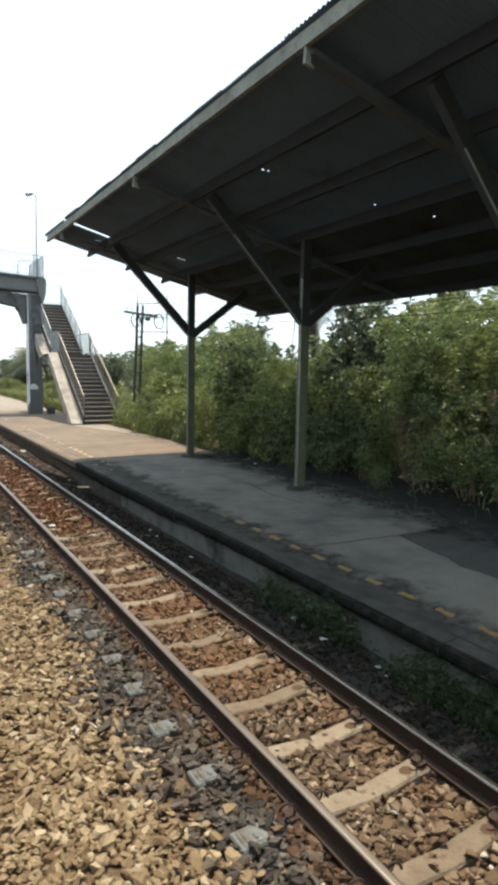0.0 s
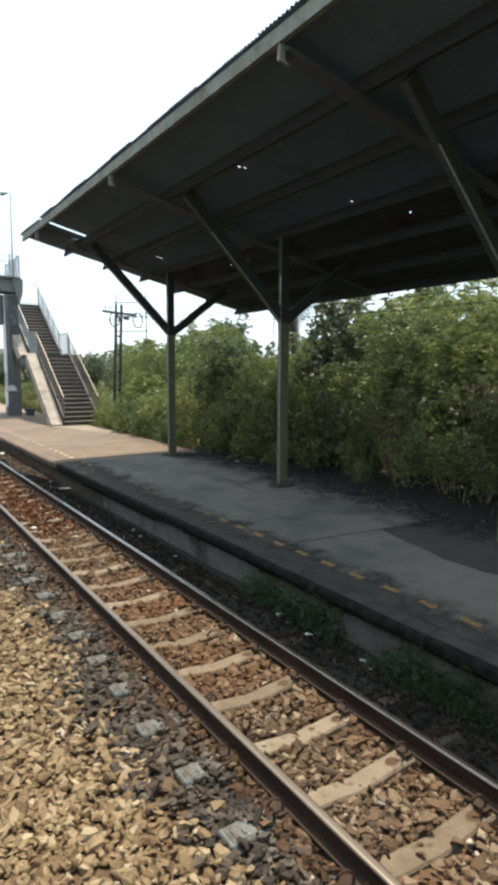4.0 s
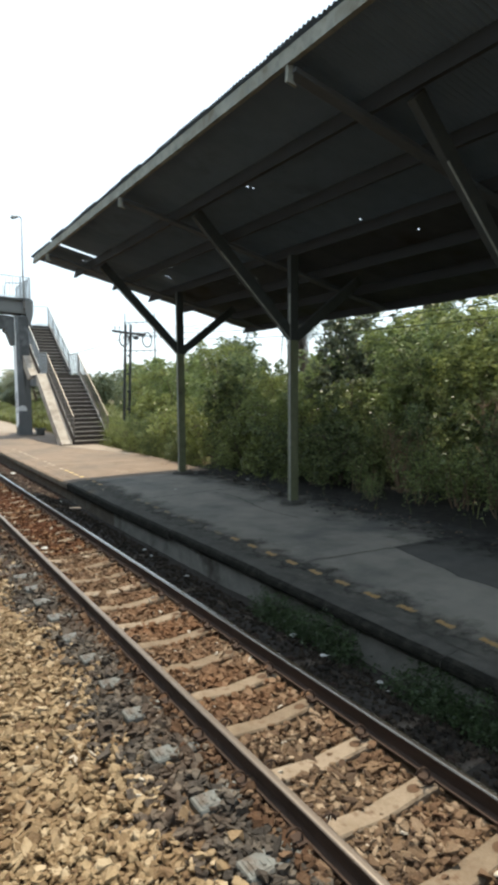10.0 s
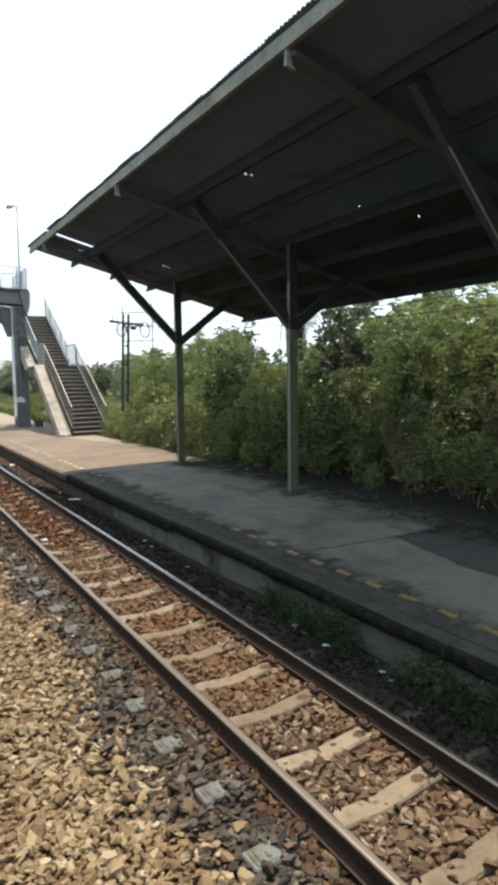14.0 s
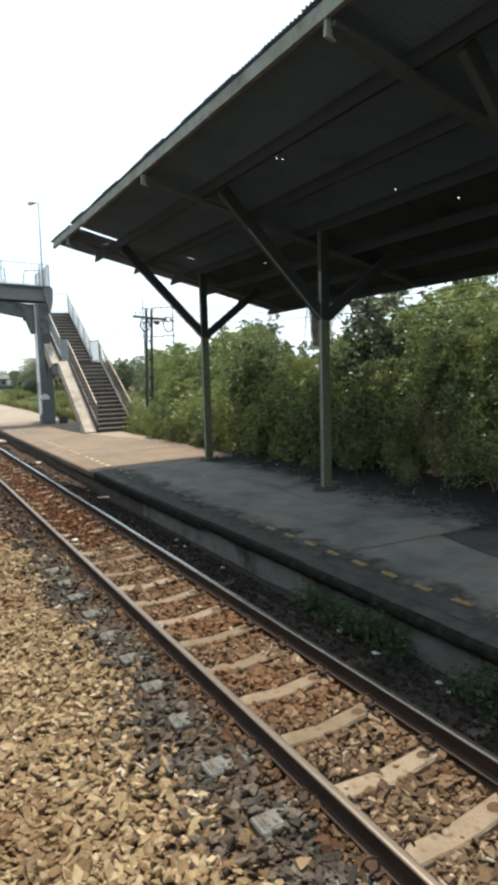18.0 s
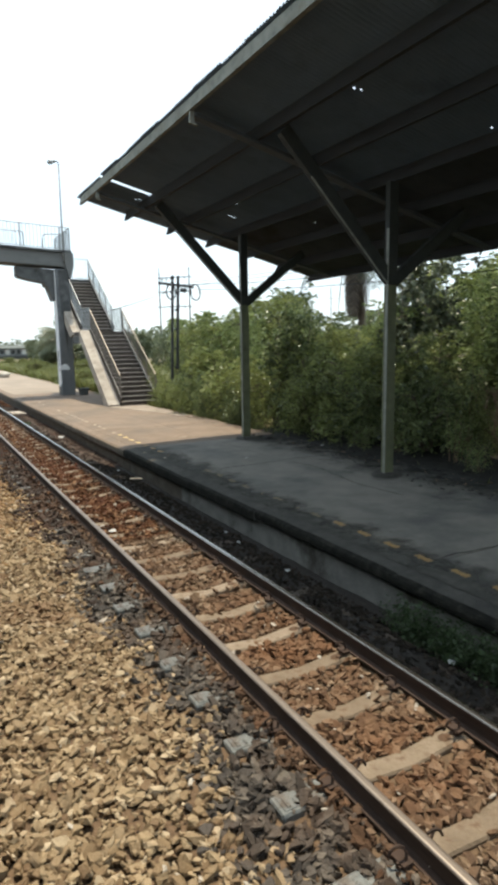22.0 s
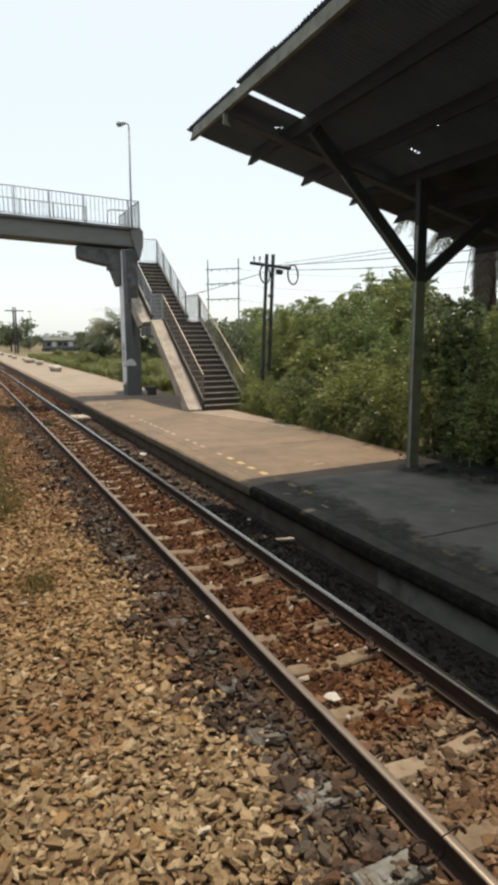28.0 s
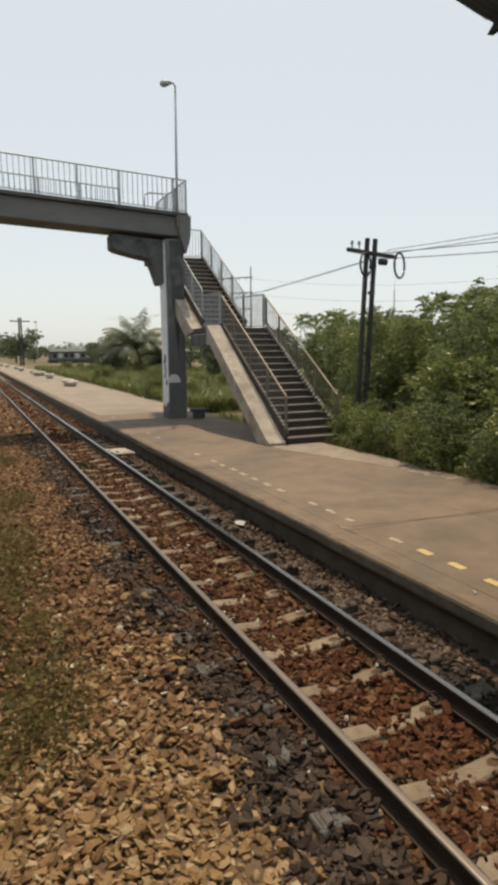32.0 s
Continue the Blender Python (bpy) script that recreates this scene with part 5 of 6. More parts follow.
# ---- vegetation ----
def sprays(r, centres, outs, count, length, leaf, droop=0.35, width=0.34):
    """Sprays of paired leaflets. centres, outs: arrays (n, 3). Returns vertices and quads."""
    n = len(centres)
    d = outs + r.normal(0, 0.55, (n, 3))
    d /= np.linalg.norm(d, axis=1)[:, None] + 1e-9
    up = np.array([0, 0, 1.0])
    side = np.cross(d, up)
    side /= np.linalg.norm(side, axis=1)[:, None] + 1e-6
    t = (np.arange(count) + 0.5) / count
    ln = length * r.uniform(0.6, 1.3, n)
    p = centres[:, None] + d[:, None] * (t[None, :, None] * ln[:, None, None])
    p[..., 2] -= droop * ln[:, None] * t[None] ** 2
    sgn = np.where(np.arange(count) % 2 == 0, 1.0, -1.0)
    ax = side[:, None] * sgn[None, :, None] * 0.8 + d[:, None] * 0.55 + r.normal(0, 0.25, (n, count, 3))
    ax[..., 2] -= 0.25
    ax /= np.linalg.norm(ax, axis=2)[..., None]
    wv = np.cross(ax, np.cross(ax, up) + r.normal(0, 0.55, (n, count, 3)))
    wv /= np.linalg.norm(wv, axis=2)[..., None] + 1e-6
    s = leaf * r.uniform(0.6, 1.3, (n, count))[..., None]
    a, b = p, p + ax * s
    m = p + ax * s * 0.5
    w = wv * s * width
    v = np.stack([a, m + w - 0.04 * s * up, b, m - w], 2).reshape(-1, 3)
    f = np.arange(len(v)).reshape(-1, 4)
    return v, f


def blob_points(r, n, centre, radii, hollow=0.55):
    """Points in a lumpy ellipsoid, thicker towards its skin, with the outward directions."""
    d = r.normal(0, 1, (n, 3))
    d /= np.linalg.norm(d, axis=1)[:, None]
    lump = 1 + 0.22 * np.sin(d[:, 0] * 5 + centre[0]) * np.cos(d[:, 1] * 4 + centre[1]) + 0.15 * np.sin(d[:, 2] * 7 + 2 * centre[0])
    rad = (hollow + (1 - hollow) * r.random(n) ** 0.6) * lump
    return np.array(centre) + d * rad[:, None] * np.array(radii), d


def shrub(name, label, seed, height, spread, leafmat, n_sprays, leaf=0.1, length=0.5, per=9, stems=5, width=0.34, category="tree", low=0.05, droop=0.35, limbs=2):
    """A many-stemmed tree: stems with limbs, and a crown of separate lumps of leaflets with gaps between."""
    r = np.random.default_rng(seed)
    tree = thing(name, label, category, group="trackside thicket")
    trunk = Mesh()
    lumps = []
    for s in range(stems):
        a = 2 * math.pi * s / stems + r.uniform(-0.5, 0.5)
        lean = spread * r.uniform(0.25, 0.75)
        h = height * r.uniform(0.6, 0.97)
        pts = [Vector((0.12 * math.cos(a), 0.12 * math.sin(a), -0.15))]
        for i in range(1, 6):
            t = i / 5
            pts.append(Vector((lean * t * math.cos(a + 0.5 * t) + r.normal(0, 0.05), lean * t * math.sin(a + 0.5 * t) + r.normal(0, 0.05), h * t)))
        trunk.tube(pts, [0.055, 0.048, 0.04, 0.03, 0.02, 0.008], 6)
        for i in (2, 3, 4, 5):
            for _ in range(limbs):
                b = r.uniform(0, 6.28)
                ln = spread * r.uniform(0.25, 0.55) * (1.15 - 0.1 * i)
                q = pts[i] + Vector((ln * math.cos(b), ln * math.sin(b), ln * r.uniform(-0.1, 0.6)))
                trunk.tube([pts[i], pts[i].lerp(q, 0.5) + Vector((0, 0, 0.06)), q], [0.018, 0.012, 0.004], 4)
                lumps.append((q, r.uniform(0.2, 0.48) * spread * 0.5))
    for _ in range(int(stems * 2)):
        b, rr = r.uniform(0, 6.28), spread * math.sqrt(r.uniform(0.2, 1.0)) * 0.9
        lumps.append((Vector((rr * math.cos(b), rr * math.sin(b), height * r.uniform(low, 0.6))), spread * r.uniform(0.1, 0.2)))
    part("trunk", trunk, "bark", tree, "thin brown stems", True)
    vs, fs, k = [], [], 0
    share = np.array([l[1] ** 2 for l in lumps])
    share = share / share.sum()
    for (c, rad), sh in zip(lumps, share):
        c = (c.x, c.y, max(c.z, rad * 0.5))
        p, d = blob_points(r, max(8, int(n_sprays * sh)), c, (rad, rad, rad * 0.58), 0.6)
        p[:, 2] = np.maximum(p[:, 2], 0.03)
        v, f = sprays(r, p, d * 0.8 + np.array([0, 0, 0.25]), per, length, leaf, droop, width=width)
        vs.append(v)
        fs.append(f + k)
        k += len(v)
    # upright shoots with feathery sprays that break the outline
    for (c, rad) in lumps[:: 3]:
        top = np.array((c.x, c.y, c.z))
        n = 12
        up_ = np.linspace(0, 1, n)[:, None] * np.array((r.normal(0, 0.12), r.normal(0, 0.12), 0.5 + 0.35 * r.random())) * (height / 4.5) ** 0.5
        a = r.uniform(0, 6.28, n)
        d = np.stack([np.cos(a), np.sin(a), np.full(n, 0.45)], 1)
        v, f = sprays(r, top + up_, d, per, length * 0.7, leaf, 0.5, width=width)
        vs.append(v)
        fs.append(f + k)
        k += len(v)
    part("crown", fast_mesh("crown", np.concatenate(vs), np.concatenate(fs), [leafmat]), (), tree)
    return tree


def plant(tree, places):
    """Moves the first, and copies it to the other places: rows of x, y, turn, size."""
    for i, (x, y, turn, size) in enumerate(places):
        m = Matrix.Translation((x, y, ground_z(x) + (0.0 if x > 8 else 0.1))) @ Matrix.Rotation(radians(turn), 4, "Z") @ Matrix.Scale(size, 4)
        if i == 0:
            first = m
        else:
            copy_thing(tree, m)
    tree.matrix_basis = first


A = shrub("leucaena_tree", "feathery bright green tree in the trackside thicket", 11, 4.6, 1.9, "leaf_a", 1250, 0.16, 0.34, 10, 7, 0.15, low=0.2, droop=0.6)
B = shrub("leucaena_tree", "feathery green tree with drooping sprays in the thicket", 12, 4.9, 1.7, "leaf_c", 1150, 0.16, 0.4, 11, 6, 0.14, low=0.2, droop=0.9)
C = shrub("broadleaf_tree", "dense green broad-leaved tree in the thicket", 13, 4.4, 1.8, "leaf_b", 1700, 0.095, 0.27, 9, 7, 0.36, low=0.2)
D = shrub("bush", "low yellow-green bush at the platform's back edge", 14, 1.9, 1.3, "leaf_c", 700, 0.12, 0.38, 10, 6, 0.16, category="bush")
E_ = shrub("bush", "low tangled green bush at the platform's back edge", 15, 1.6, 1.2, "leaf_deep", 620, 0.085, 0.34, 9, 6, 0.28, category="bush")
F_ = shrub("leucaena_tree", "tall yellow-green tree behind the thicket", 16, 5.6, 1.8, "leaf_c", 1000, 0.17, 0.4, 9, 6, 0.15, low=0.2, droop=0.7)
H = shrub("broadleaf_tree", "tall dark glossy broad-leaved tree with gaps showing sky", 18, 5.6, 1.9, "leaf_dark", 900, 0.15, 0.3, 6, 6, 0.45, low=0.3)
G = shrub("bush", "low olive-green bush in the rough grass", 17, 1.3, 1.25, "leaf_field", 360, 0.1, 0.34, 6, 5, 0.4, category="bush")
K = shrub("broadleaf_tree", "small dense dark green tree at the thicket's edge", 19, 3.5, 0.95, "leaf_deep", 620, 0.1, 0.24, 9, 6, 0.36, low=0.45)
plant(K, [(10.1, 17.8, 0, 1.0), (11.0, 12.9, 120, 0.8), (10.9, 7.0, 200, 0.72)])
plant(A, [(11.6, 21.4, 0, 0.66), (12.9, 11.8, 70, 0.92), (12.8, 5.2, 140, 1), (12.9, 16.2, 220, 0.84), (12.6, 26, 300, 0.84), (13.2, 31, 30, 0.88), (13, 0.5, 100, 1.05), (15.8, 20, 250, 0.72), (15, 36, 20, 0.93), (11.5, 23.6, 50, 0.86), (12.6, 29.6, 190, 0.79)])
plant(B, [(12.9, 23.6, 20, 0.91), (12.6, 14.4, 130, 0.55), (12.9, 9.6, 200, 0.9), (13.6, 20.2, 280, 0.6), (12, 28.6, 60, 0.72), (12.7, 2.5, 330, 1), (15.2, 13.5, 90, 1.05), (16.4, 28, 190, 0.93), (11.8, 26.8, 240, 0.7), (12.2, 17.9, 10, 0.62)])
plant(C, [(11.4, 18.9, 0, 0.68), (14.6, 13.2, 120, 0.95), (13.9, 10.4, 240, 1.05), (14.2, 6.8, 60, 1.05), (14.2, 25, 300, 1.08), (14.2, 3.2, 30, 1.05), (11, 27.6, 210, 0.58), (12.6, 7, 200, 0.8), (12.5, 10.6, 20, 0.78), (12.5, 20, 200, 0.66), (14.4, 22.4, 80, 0.86)])
plant(D, [(9.5, 20.6, 0, 0.95), (8.95, 24.4, 90, 0.55), (9.9, 14.2, 200, 1.1), (9.3, 26.4, 45, 0.6), (9.45, 17.4, 260, 0.9), (10.2, 16.1, 30, 1.15), (9.3, 15.2, 110, 0.7), (10.6, 23.6, 150, 1.15), (10.6, 3.8, 20, 0.9), (8.5, 22.4, 75, 0.5)])
plant(E_, [(9.2, 22.3, 0, 0.8), (9.5, 16, 100, 0.85), (9.8, 11.9, 220, 1.0), (9.1, 27.2, 290, 0.45), (9.2, 19.2, 60, 0.75), (8.85, 20.9, 10, 0.55), (11.3, 15.4, 240, 1.2), (8.75, 18.5, 150, 0.5), (9, 23.6, 310, 0.5), (9.2, 25.5, 200, 0.5), (9.7, 13.6, 20, 0.9), (12, 9.6, 50, 1.25), (12.1, 7.6, 140, 1.3), (12.2, 5.4, 260, 1.3), (12.3, 3.2, 10, 1.35), (13.7, 8.6, 80, 1.6), (13.7, 5.2, 190, 1.6), (12.1, 1.4, 120, 1.3), (13.8, 11.8, 300, 1.5), (11.5, 6.6, 100, 0.8), (10.9, 9.7, 30, 0.6), (11.0, 8.6, 150, 0.65), (10.9, 7.5, 270, 0.6), (11.1, 10.8, 80, 0.6), (10.9, 6.3, 200, 0.6), (11.6, 3.6, 220, 0.85), (11.4, 12.2, 160, 0.8)])
plant(H, [(12.9, 15.2, 0, 0.86), (15.6, 18.2, 40, 0.9), (17.2, 15.0, 130, 1.05), (15.4, 8.0, 250, 0.95)])
plant(F_, [(16.2, 10.4, 0, 0.8), (14.8, 4.6, 80, 1.0), (15.6, 17.2, 170, 0.9), (16.4, 12, 270, 1.0), (15.8, 1.2, 40, 1.05), (17.8, 6.5, 140, 1.1)])
random.seed(77)
plant(G, [(9.5, 41.0, 0, 0.75), (9.4, 45.5, 60, 0.8), (10.2, 43.0, 120, 0.6)] + [(np.interp(q, [36, 60, 110], [9.6, 9.8, 11.0]) + 9 * random.random() ** 1.6, q, random.uniform(0, 360), random.uniform(0.45, 0.95)) for q in [38 + 2.4 * i for i in range(27)]])


def palm(label, at, height, frond, count, seed, rise=0.0, dead=0, blade=0.026, leafmat="palm"):
    r = np.random.default_rng(seed)
    tree = thing("coconut_palm", label, "palm", at)
    trunk = Mesh().tube([(0.25 * math.sin(i * 0.5), 0, height * i / 8) for i in range(9)], [0.2 - 0.01 * i for i in range(9)], 9)
    part("trunk", trunk, "bark", tree, "ringed grey trunk", True)
    top = Vector((0.25 * math.sin(4), 0, height))
    for i in range(count):
        a = 2 * math.pi * i / count * 1.9 + r.uniform(-0.3, 0.3)
        e = r.uniform(-0.35 + rise, 1.15 + 0.4 * rise) if i >= dead else r.uniform(-1.53, -1.22)
        m = Mesh()
        pts, d = [top], Vector((math.cos(a) * math.cos(e), math.sin(a) * math.cos(e), math.sin(e)))
        for s in range(10):
            pts.append(pts[-1] + d * frond / 10)
            d = (d + Vector((0, 0, -0.17))).normalized()
        m.tube(pts, [0.03 * (1 - 0.09 * s) for s in range(11)], 4)
        for s in range(1, 11):
            for j in range(5):
                c = pts[s - 1].lerp(pts[s], j / 5)
                t = (s - 1 + j / 5) / 10
                ax = (pts[s] - pts[s - 1]).normalized()
                sd = ax.cross(Vector((0, 0, 1))).normalized()
                ln = frond * (0.26 if i >= dead else 0.13) * math.sin(math.pi * (0.12 + 0.82 * t))
                for sg in (-1, 1):
                    tip = c + (sd * sg * 0.8 + ax * 0.45 + Vector((0, 0, -0.55 + r.normal(0, 0.15)))) * ln
                    mid = c.lerp(tip, 0.5) + Vector((0, 0, 0.08 * ln))
                    m.add([c - ax * 0.7 * blade, c + ax * 0.7 * blade, mid + ax * blade, tip, mid - ax * blade], [(0, 1, 2, 4), (4, 2, 3)])
        part("frond", m, leafmat if i >= dead else "dry_frond", tree, "" if i >= dead else "dead brown hanging frond")
    return tree


palm("tall coconut palm with a skirt of dead hanging fronds", (17.6, 24.0, 0.1), 7.9, 4.2, 38, 21, -0.1, 20, 0.028)
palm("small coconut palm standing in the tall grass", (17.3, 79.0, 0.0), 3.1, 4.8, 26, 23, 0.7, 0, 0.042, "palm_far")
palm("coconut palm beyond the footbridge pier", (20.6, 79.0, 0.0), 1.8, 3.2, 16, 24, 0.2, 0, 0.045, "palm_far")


def blades(name, label, seed, n, region, height, mat, category="grass", width=0.012):
    """Bent blades of grass over a region given by a function of (r, n) to x, y."""
    r = np.random.default_rng(seed)
    x, y = region(r, n)
    z = np.interp(x, [-500, -6, -3, -1.2, 1.2, 3.7, 4.1, 7.9, 8.4, 12, 30, 500], [-0.6, -0.5, -0.3, -0.1, -0.1, -0.15, -0.3, -0.3, 0.2, 0.2, 0.1, 0.0])
    h = height * r.uniform(0.35, 1.25, len(x))
    a = r.uniform(0, 6.28, len(x))
    lean = r.uniform(0.15, 0.75, len(x)) * h
    wx, wy = -np.sin(a) * width * (h / height + 0.3), np.cos(a) * width * (h / height + 0.3)
    dx, dy = np.cos(a) * lean, np.sin(a) * lean
    p = [(x - wx, y - wy, z - 0.02), (x + wx, y + wy, z - 0.02), (x + dx * 0.35 + wx * 0.8, y + dy * 0.35 + wy * 0.8, z + h * 0.6), (x + dx, y + dy, z + h), (x + dx * 0.35 - wx * 0.8, y + dy * 0.35 - wy * 0.8, z + h * 0.6)]
    v = np.stack([np.stack(q, 1) for q in p], 1).reshape(-1, 3)
    k = 5 * np.arange(len(x))[:, None]
    f = np.concatenate([k + np.array([[0, 1, 2]]), k + np.array([[0, 2, 4]]), k + np.array([[4, 2, 3]])])
    return tagged(new(name, fast_mesh(name, v, f, [mat])), label, category, kind="stuff")


def field(r, n):
    y = 36 + 75 * r.random(n) ** 1.6
    return np.interp(y, [36, 50, 110], [8.9, 9.0, 9.5]) + 22 * r.random(n) ** 1.5, y


blades("tall_grass", "tall yellow-green grass along the platform's back edge", 31, 42000, field, 0.62, "grass", width=0.022)


def margin(r, n):
    y = np.where(r.random(n) < 0.02, r.uniform(3, 17, n), r.uniform(17, 34, n))
    return 8.3 + 0.25 * np.sin(y * 1.1) + r.gamma(1.5, 0.35, n), y


blades("grass", "uneven weeds along the platform's back edge", 32, 2600, margin, 0.3, "grass", width=0.008)


def tufts(name, label, seed, centres, n, height, leaf, mat):
    """Low leafy weeds: sprays rising from scattered roots."""
    r = np.random.default_rng(seed)
    c = np.array(centres)[r.integers(0, len(centres), n)]
    x, y = c[:, 0] + r.normal(0, 0.13, n) * c[:, 2], c[:, 1] + r.normal(0, 0.2, n) * c[:, 2]
    z = bed_prof(x, y) + 0.01 + r.random(n) ** 1.5 * height * np.exp(-((x - c[:, 0]) ** 2 + (y - c[:, 1]) ** 2) / 0.08)
    d = np.stack([r.normal(0, 0.5, n), r.normal(0, 0.5, n), r.uniform(0.4, 1.2, n)], 1)
    v, f = sprays(r, np.stack([x, y, z], 1), d, 7, height * 0.8, leaf, 0.5, width=0.3)
    return tagged(new(name, fast_mesh(name, v, f, [mat])), label, "weeds", kind="stuff")


tufts("weeds", "leafy green weeds at the foot of the platform wall", 33, [(4.06, 6.1, 0.8), (4.1, 5.7, 1), (4.1, 5.3, 1), (4.12, 4.95, 0.8), (4.14, 3.75, 0.9), (4.15, 3.45, 1), (4.15, 3.1, 1), (4.1, 2.4, 1.1)], 2000, 0.34, 0.034, "weed")
tufts("weeds", "dry olive weeds growing on the ballast", 34, [(0.2, 16.9, 1.5), (0.45, 17.3, 1.5), (0.35, 18.2, 1.7), (0.3, 20.2, 1.8), (0.45, 21.2, 1.3), (0.2, 22.4, 1.8), (0.55, 24.0, 1.6), (0.6, 28.5, 1.5), (0.5, 33.0, 1.7), (0.1, 19.2, 1.8)], 1450, 0.4, 0.045, "weed_dry")
tufts("weeds", "small green tuft beside the rail", 35, [(2.35, 27.2, 0.7), (3.35, 24.5, 0.4)], 80, 0.14, 0.05, "weed")

tufts("weeds", "thin pale tuft on the ballast", 36, [(0.6, 13.75, 0.75)], 90, 0.14, 0.035, "weed_dry")


def fallen(name, label, seed, n, xs, ys, mat, size=0.05):
    """Dry leaves lying about."""
    r = np.random.default_rng(seed)
    x, y = xs[0] + (xs[1] - xs[0]) * (1 - r.random(n) ** 2.2), r.uniform(*ys, n)
    z = np.where(x < 8.4, PZ, np.interp(x, [8.4, 12], [0.2, 0.2])) + 0.006 + 0.01 * r.random(n)
    a, s_ = r.uniform(0, 6.28, n), size * r.uniform(0.5, 1.3, n)
    ax, ay = np.cos(a) * s_, np.sin(a) * s_
    t = r.normal(0, 0.25, (n, 2)) * s_[:, None]
    v = np.stack([np.stack([x - ax, y - ay, z], 1), np.stack([x - ay * 0.4, y + ax * 0.4, z + np.abs(t[:, 0])], 1), np.stack([x + ax, y + ay, z + np.abs(t[:, 1])], 1), np.stack([x + ay * 0.4, y - ax * 0.4, z], 1)], 1).reshape(-1, 3)
    return tagged(new(name, fast_mesh(name, v, np.arange(len(v)).reshape(-1, 4), [mat])), label, "leaf litter", kind="stuff")


fallen("fallen_leaves", "dry brown fallen leaves along the platform's back edge", 61, 2600, (7.7, 9.6), (2.5, 30), "dry", 0.032)


def sapling(label, seed, height, n_stems, leafmat, leaf, droop, spread=0.5):
    """Thin upright stems with sparse drooping sprays, bare near the ground."""
    r = np.random.default_rng(seed)
    tree = thing("sapling", label, "sapling", group="trackside thicket")
    vs, fs, k = [], [], 0
    for _ in range(n_stems):
        a, out, h = r.uniform(0, 6.28), spread * r.uniform(0.2, 1.0), height * r.uniform(0.6, 1.0)
        pts = [Vector((out * (0.35 + 0.65 * (i / 7) ** 1.5) * math.cos(a) + r.normal(0, 0.02), out * (0.35 + 0.65 * (i / 7) ** 1.5) * math.sin(a) + r.normal(0, 0.02), -0.1 + h * i / 7)) for i in range(8)]
        part("stem", Mesh().tube(pts, [0.016 - 0.0018 * i for i in range(8)], 5), "twig", tree, "", True)
        n = int(16 * h)
        t = r.uniform(0.22, 1.0, n) ** 0.8
        idx = np.minimum((t * 7).astype(int), 6)
        p = np.array(pts)
        c = p[idx] + (p[idx + 1] - p[idx]) * (t * 7 - idx)[:, None]
        b = r.uniform(0, 6.28, n)
        d = np.stack([np.cos(b), np.sin(b), np.full(n, 0.35)], 1)
        v, f = sprays(r, c, d, 8, 0.38, leaf, droop, width=0.28)
        vs.append(v)
        fs.append(f + k)
        k += len(v)
    part("crown", fast_mesh("crown", np.concatenate(vs), np.concatenate(fs), [leafmat]), (), tree, "sparse drooping leaves")
    return tree


S1 = sapling("thin-stemmed sapling with drooping leaves under the canopy's edge", 91, 2.6, 9, "leaf_b", 0.075, 0.9)
S2 = sapling("thin-stemmed feathery sapling at the thicket's edge", 92, 1.5, 7, "leaf_a", 0.06, 0.6, 0.6)
plant(S1, [(10.4, 9.6, 0, 0.9), (10.3, 7.6, 80, 0.85), (10.4, 5.8, 190, 0.95), (10.2, 4.2, 260, 0.9), (10.3, 2.4, 30, 1.0), (10.6, 11.4, 140, 0.8), (11.0, 4.9, 110, 1.3), (10.9, 3.2, 60, 1.35), (10.2, 13.2, 250, 0.7)])
plant(S2, [(9.5, 8.9, 0, 0.9), (9.4, 10.6, 70, 0.8), (9.6, 6.9, 160, 0.95), (9.5, 5.2, 250, 0.9), (9.4, 3.7, 320, 1.0), (9.3, 12.1, 40, 0.7), (9.8, 7.9, 200, 1.1), (9.7, 4.4, 110, 1.1), (9.0, 13.0, 15, 0.5), (9.1, 9.7, 290, 0.5)])


def bare_shrub(at, height, seed):
    """Leafless brown stems that fork upwards."""
    r = random.Random(seed)
    ob = thing("bare_shrub", "leafless brown shrub with forking stems in the thicket", "bush", at, "bare shrubs")
    for _ in range(7):
        a, ln = r.uniform(0, 6.28), r.uniform(0.25, 0.6)
        m, q = Mesh(), [Vector((0, 0, -0.1))]
        for i in range(1, 6):
            q.append(Vector((ln * math.cos(a) * i / 5 + r.gauss(0, 0.04), ln * math.sin(a) * i / 5 + r.gauss(0, 0.04), height * r.uniform(0.85, 1.05) * i / 5)))
        m.tube(q, [0.03, 0.026, 0.02, 0.015, 0.01, 0.004], 5)
        for i in (2, 3, 4):
            for _ in range(2):
                b = r.uniform(0, 6.28)
                tip = q[i] + Vector((0.4 * math.cos(b), 0.4 * math.sin(b), r.uniform(0.15, 0.5)))
                m.tube([q[i], q[i].lerp(tip, 0.5), tip], [0.012, 0.008, 0.003], 4)
        part("stem", m, "twig", ob)
    return ob


bare_shrub((10.7, 8.0, 0.2), 2.6, 4)
bare_shrub((10.5, 7.4, 0.2), 2.2, 5)
bare_shrub((10.2, 10.0, 0.2), 1.6, 6)

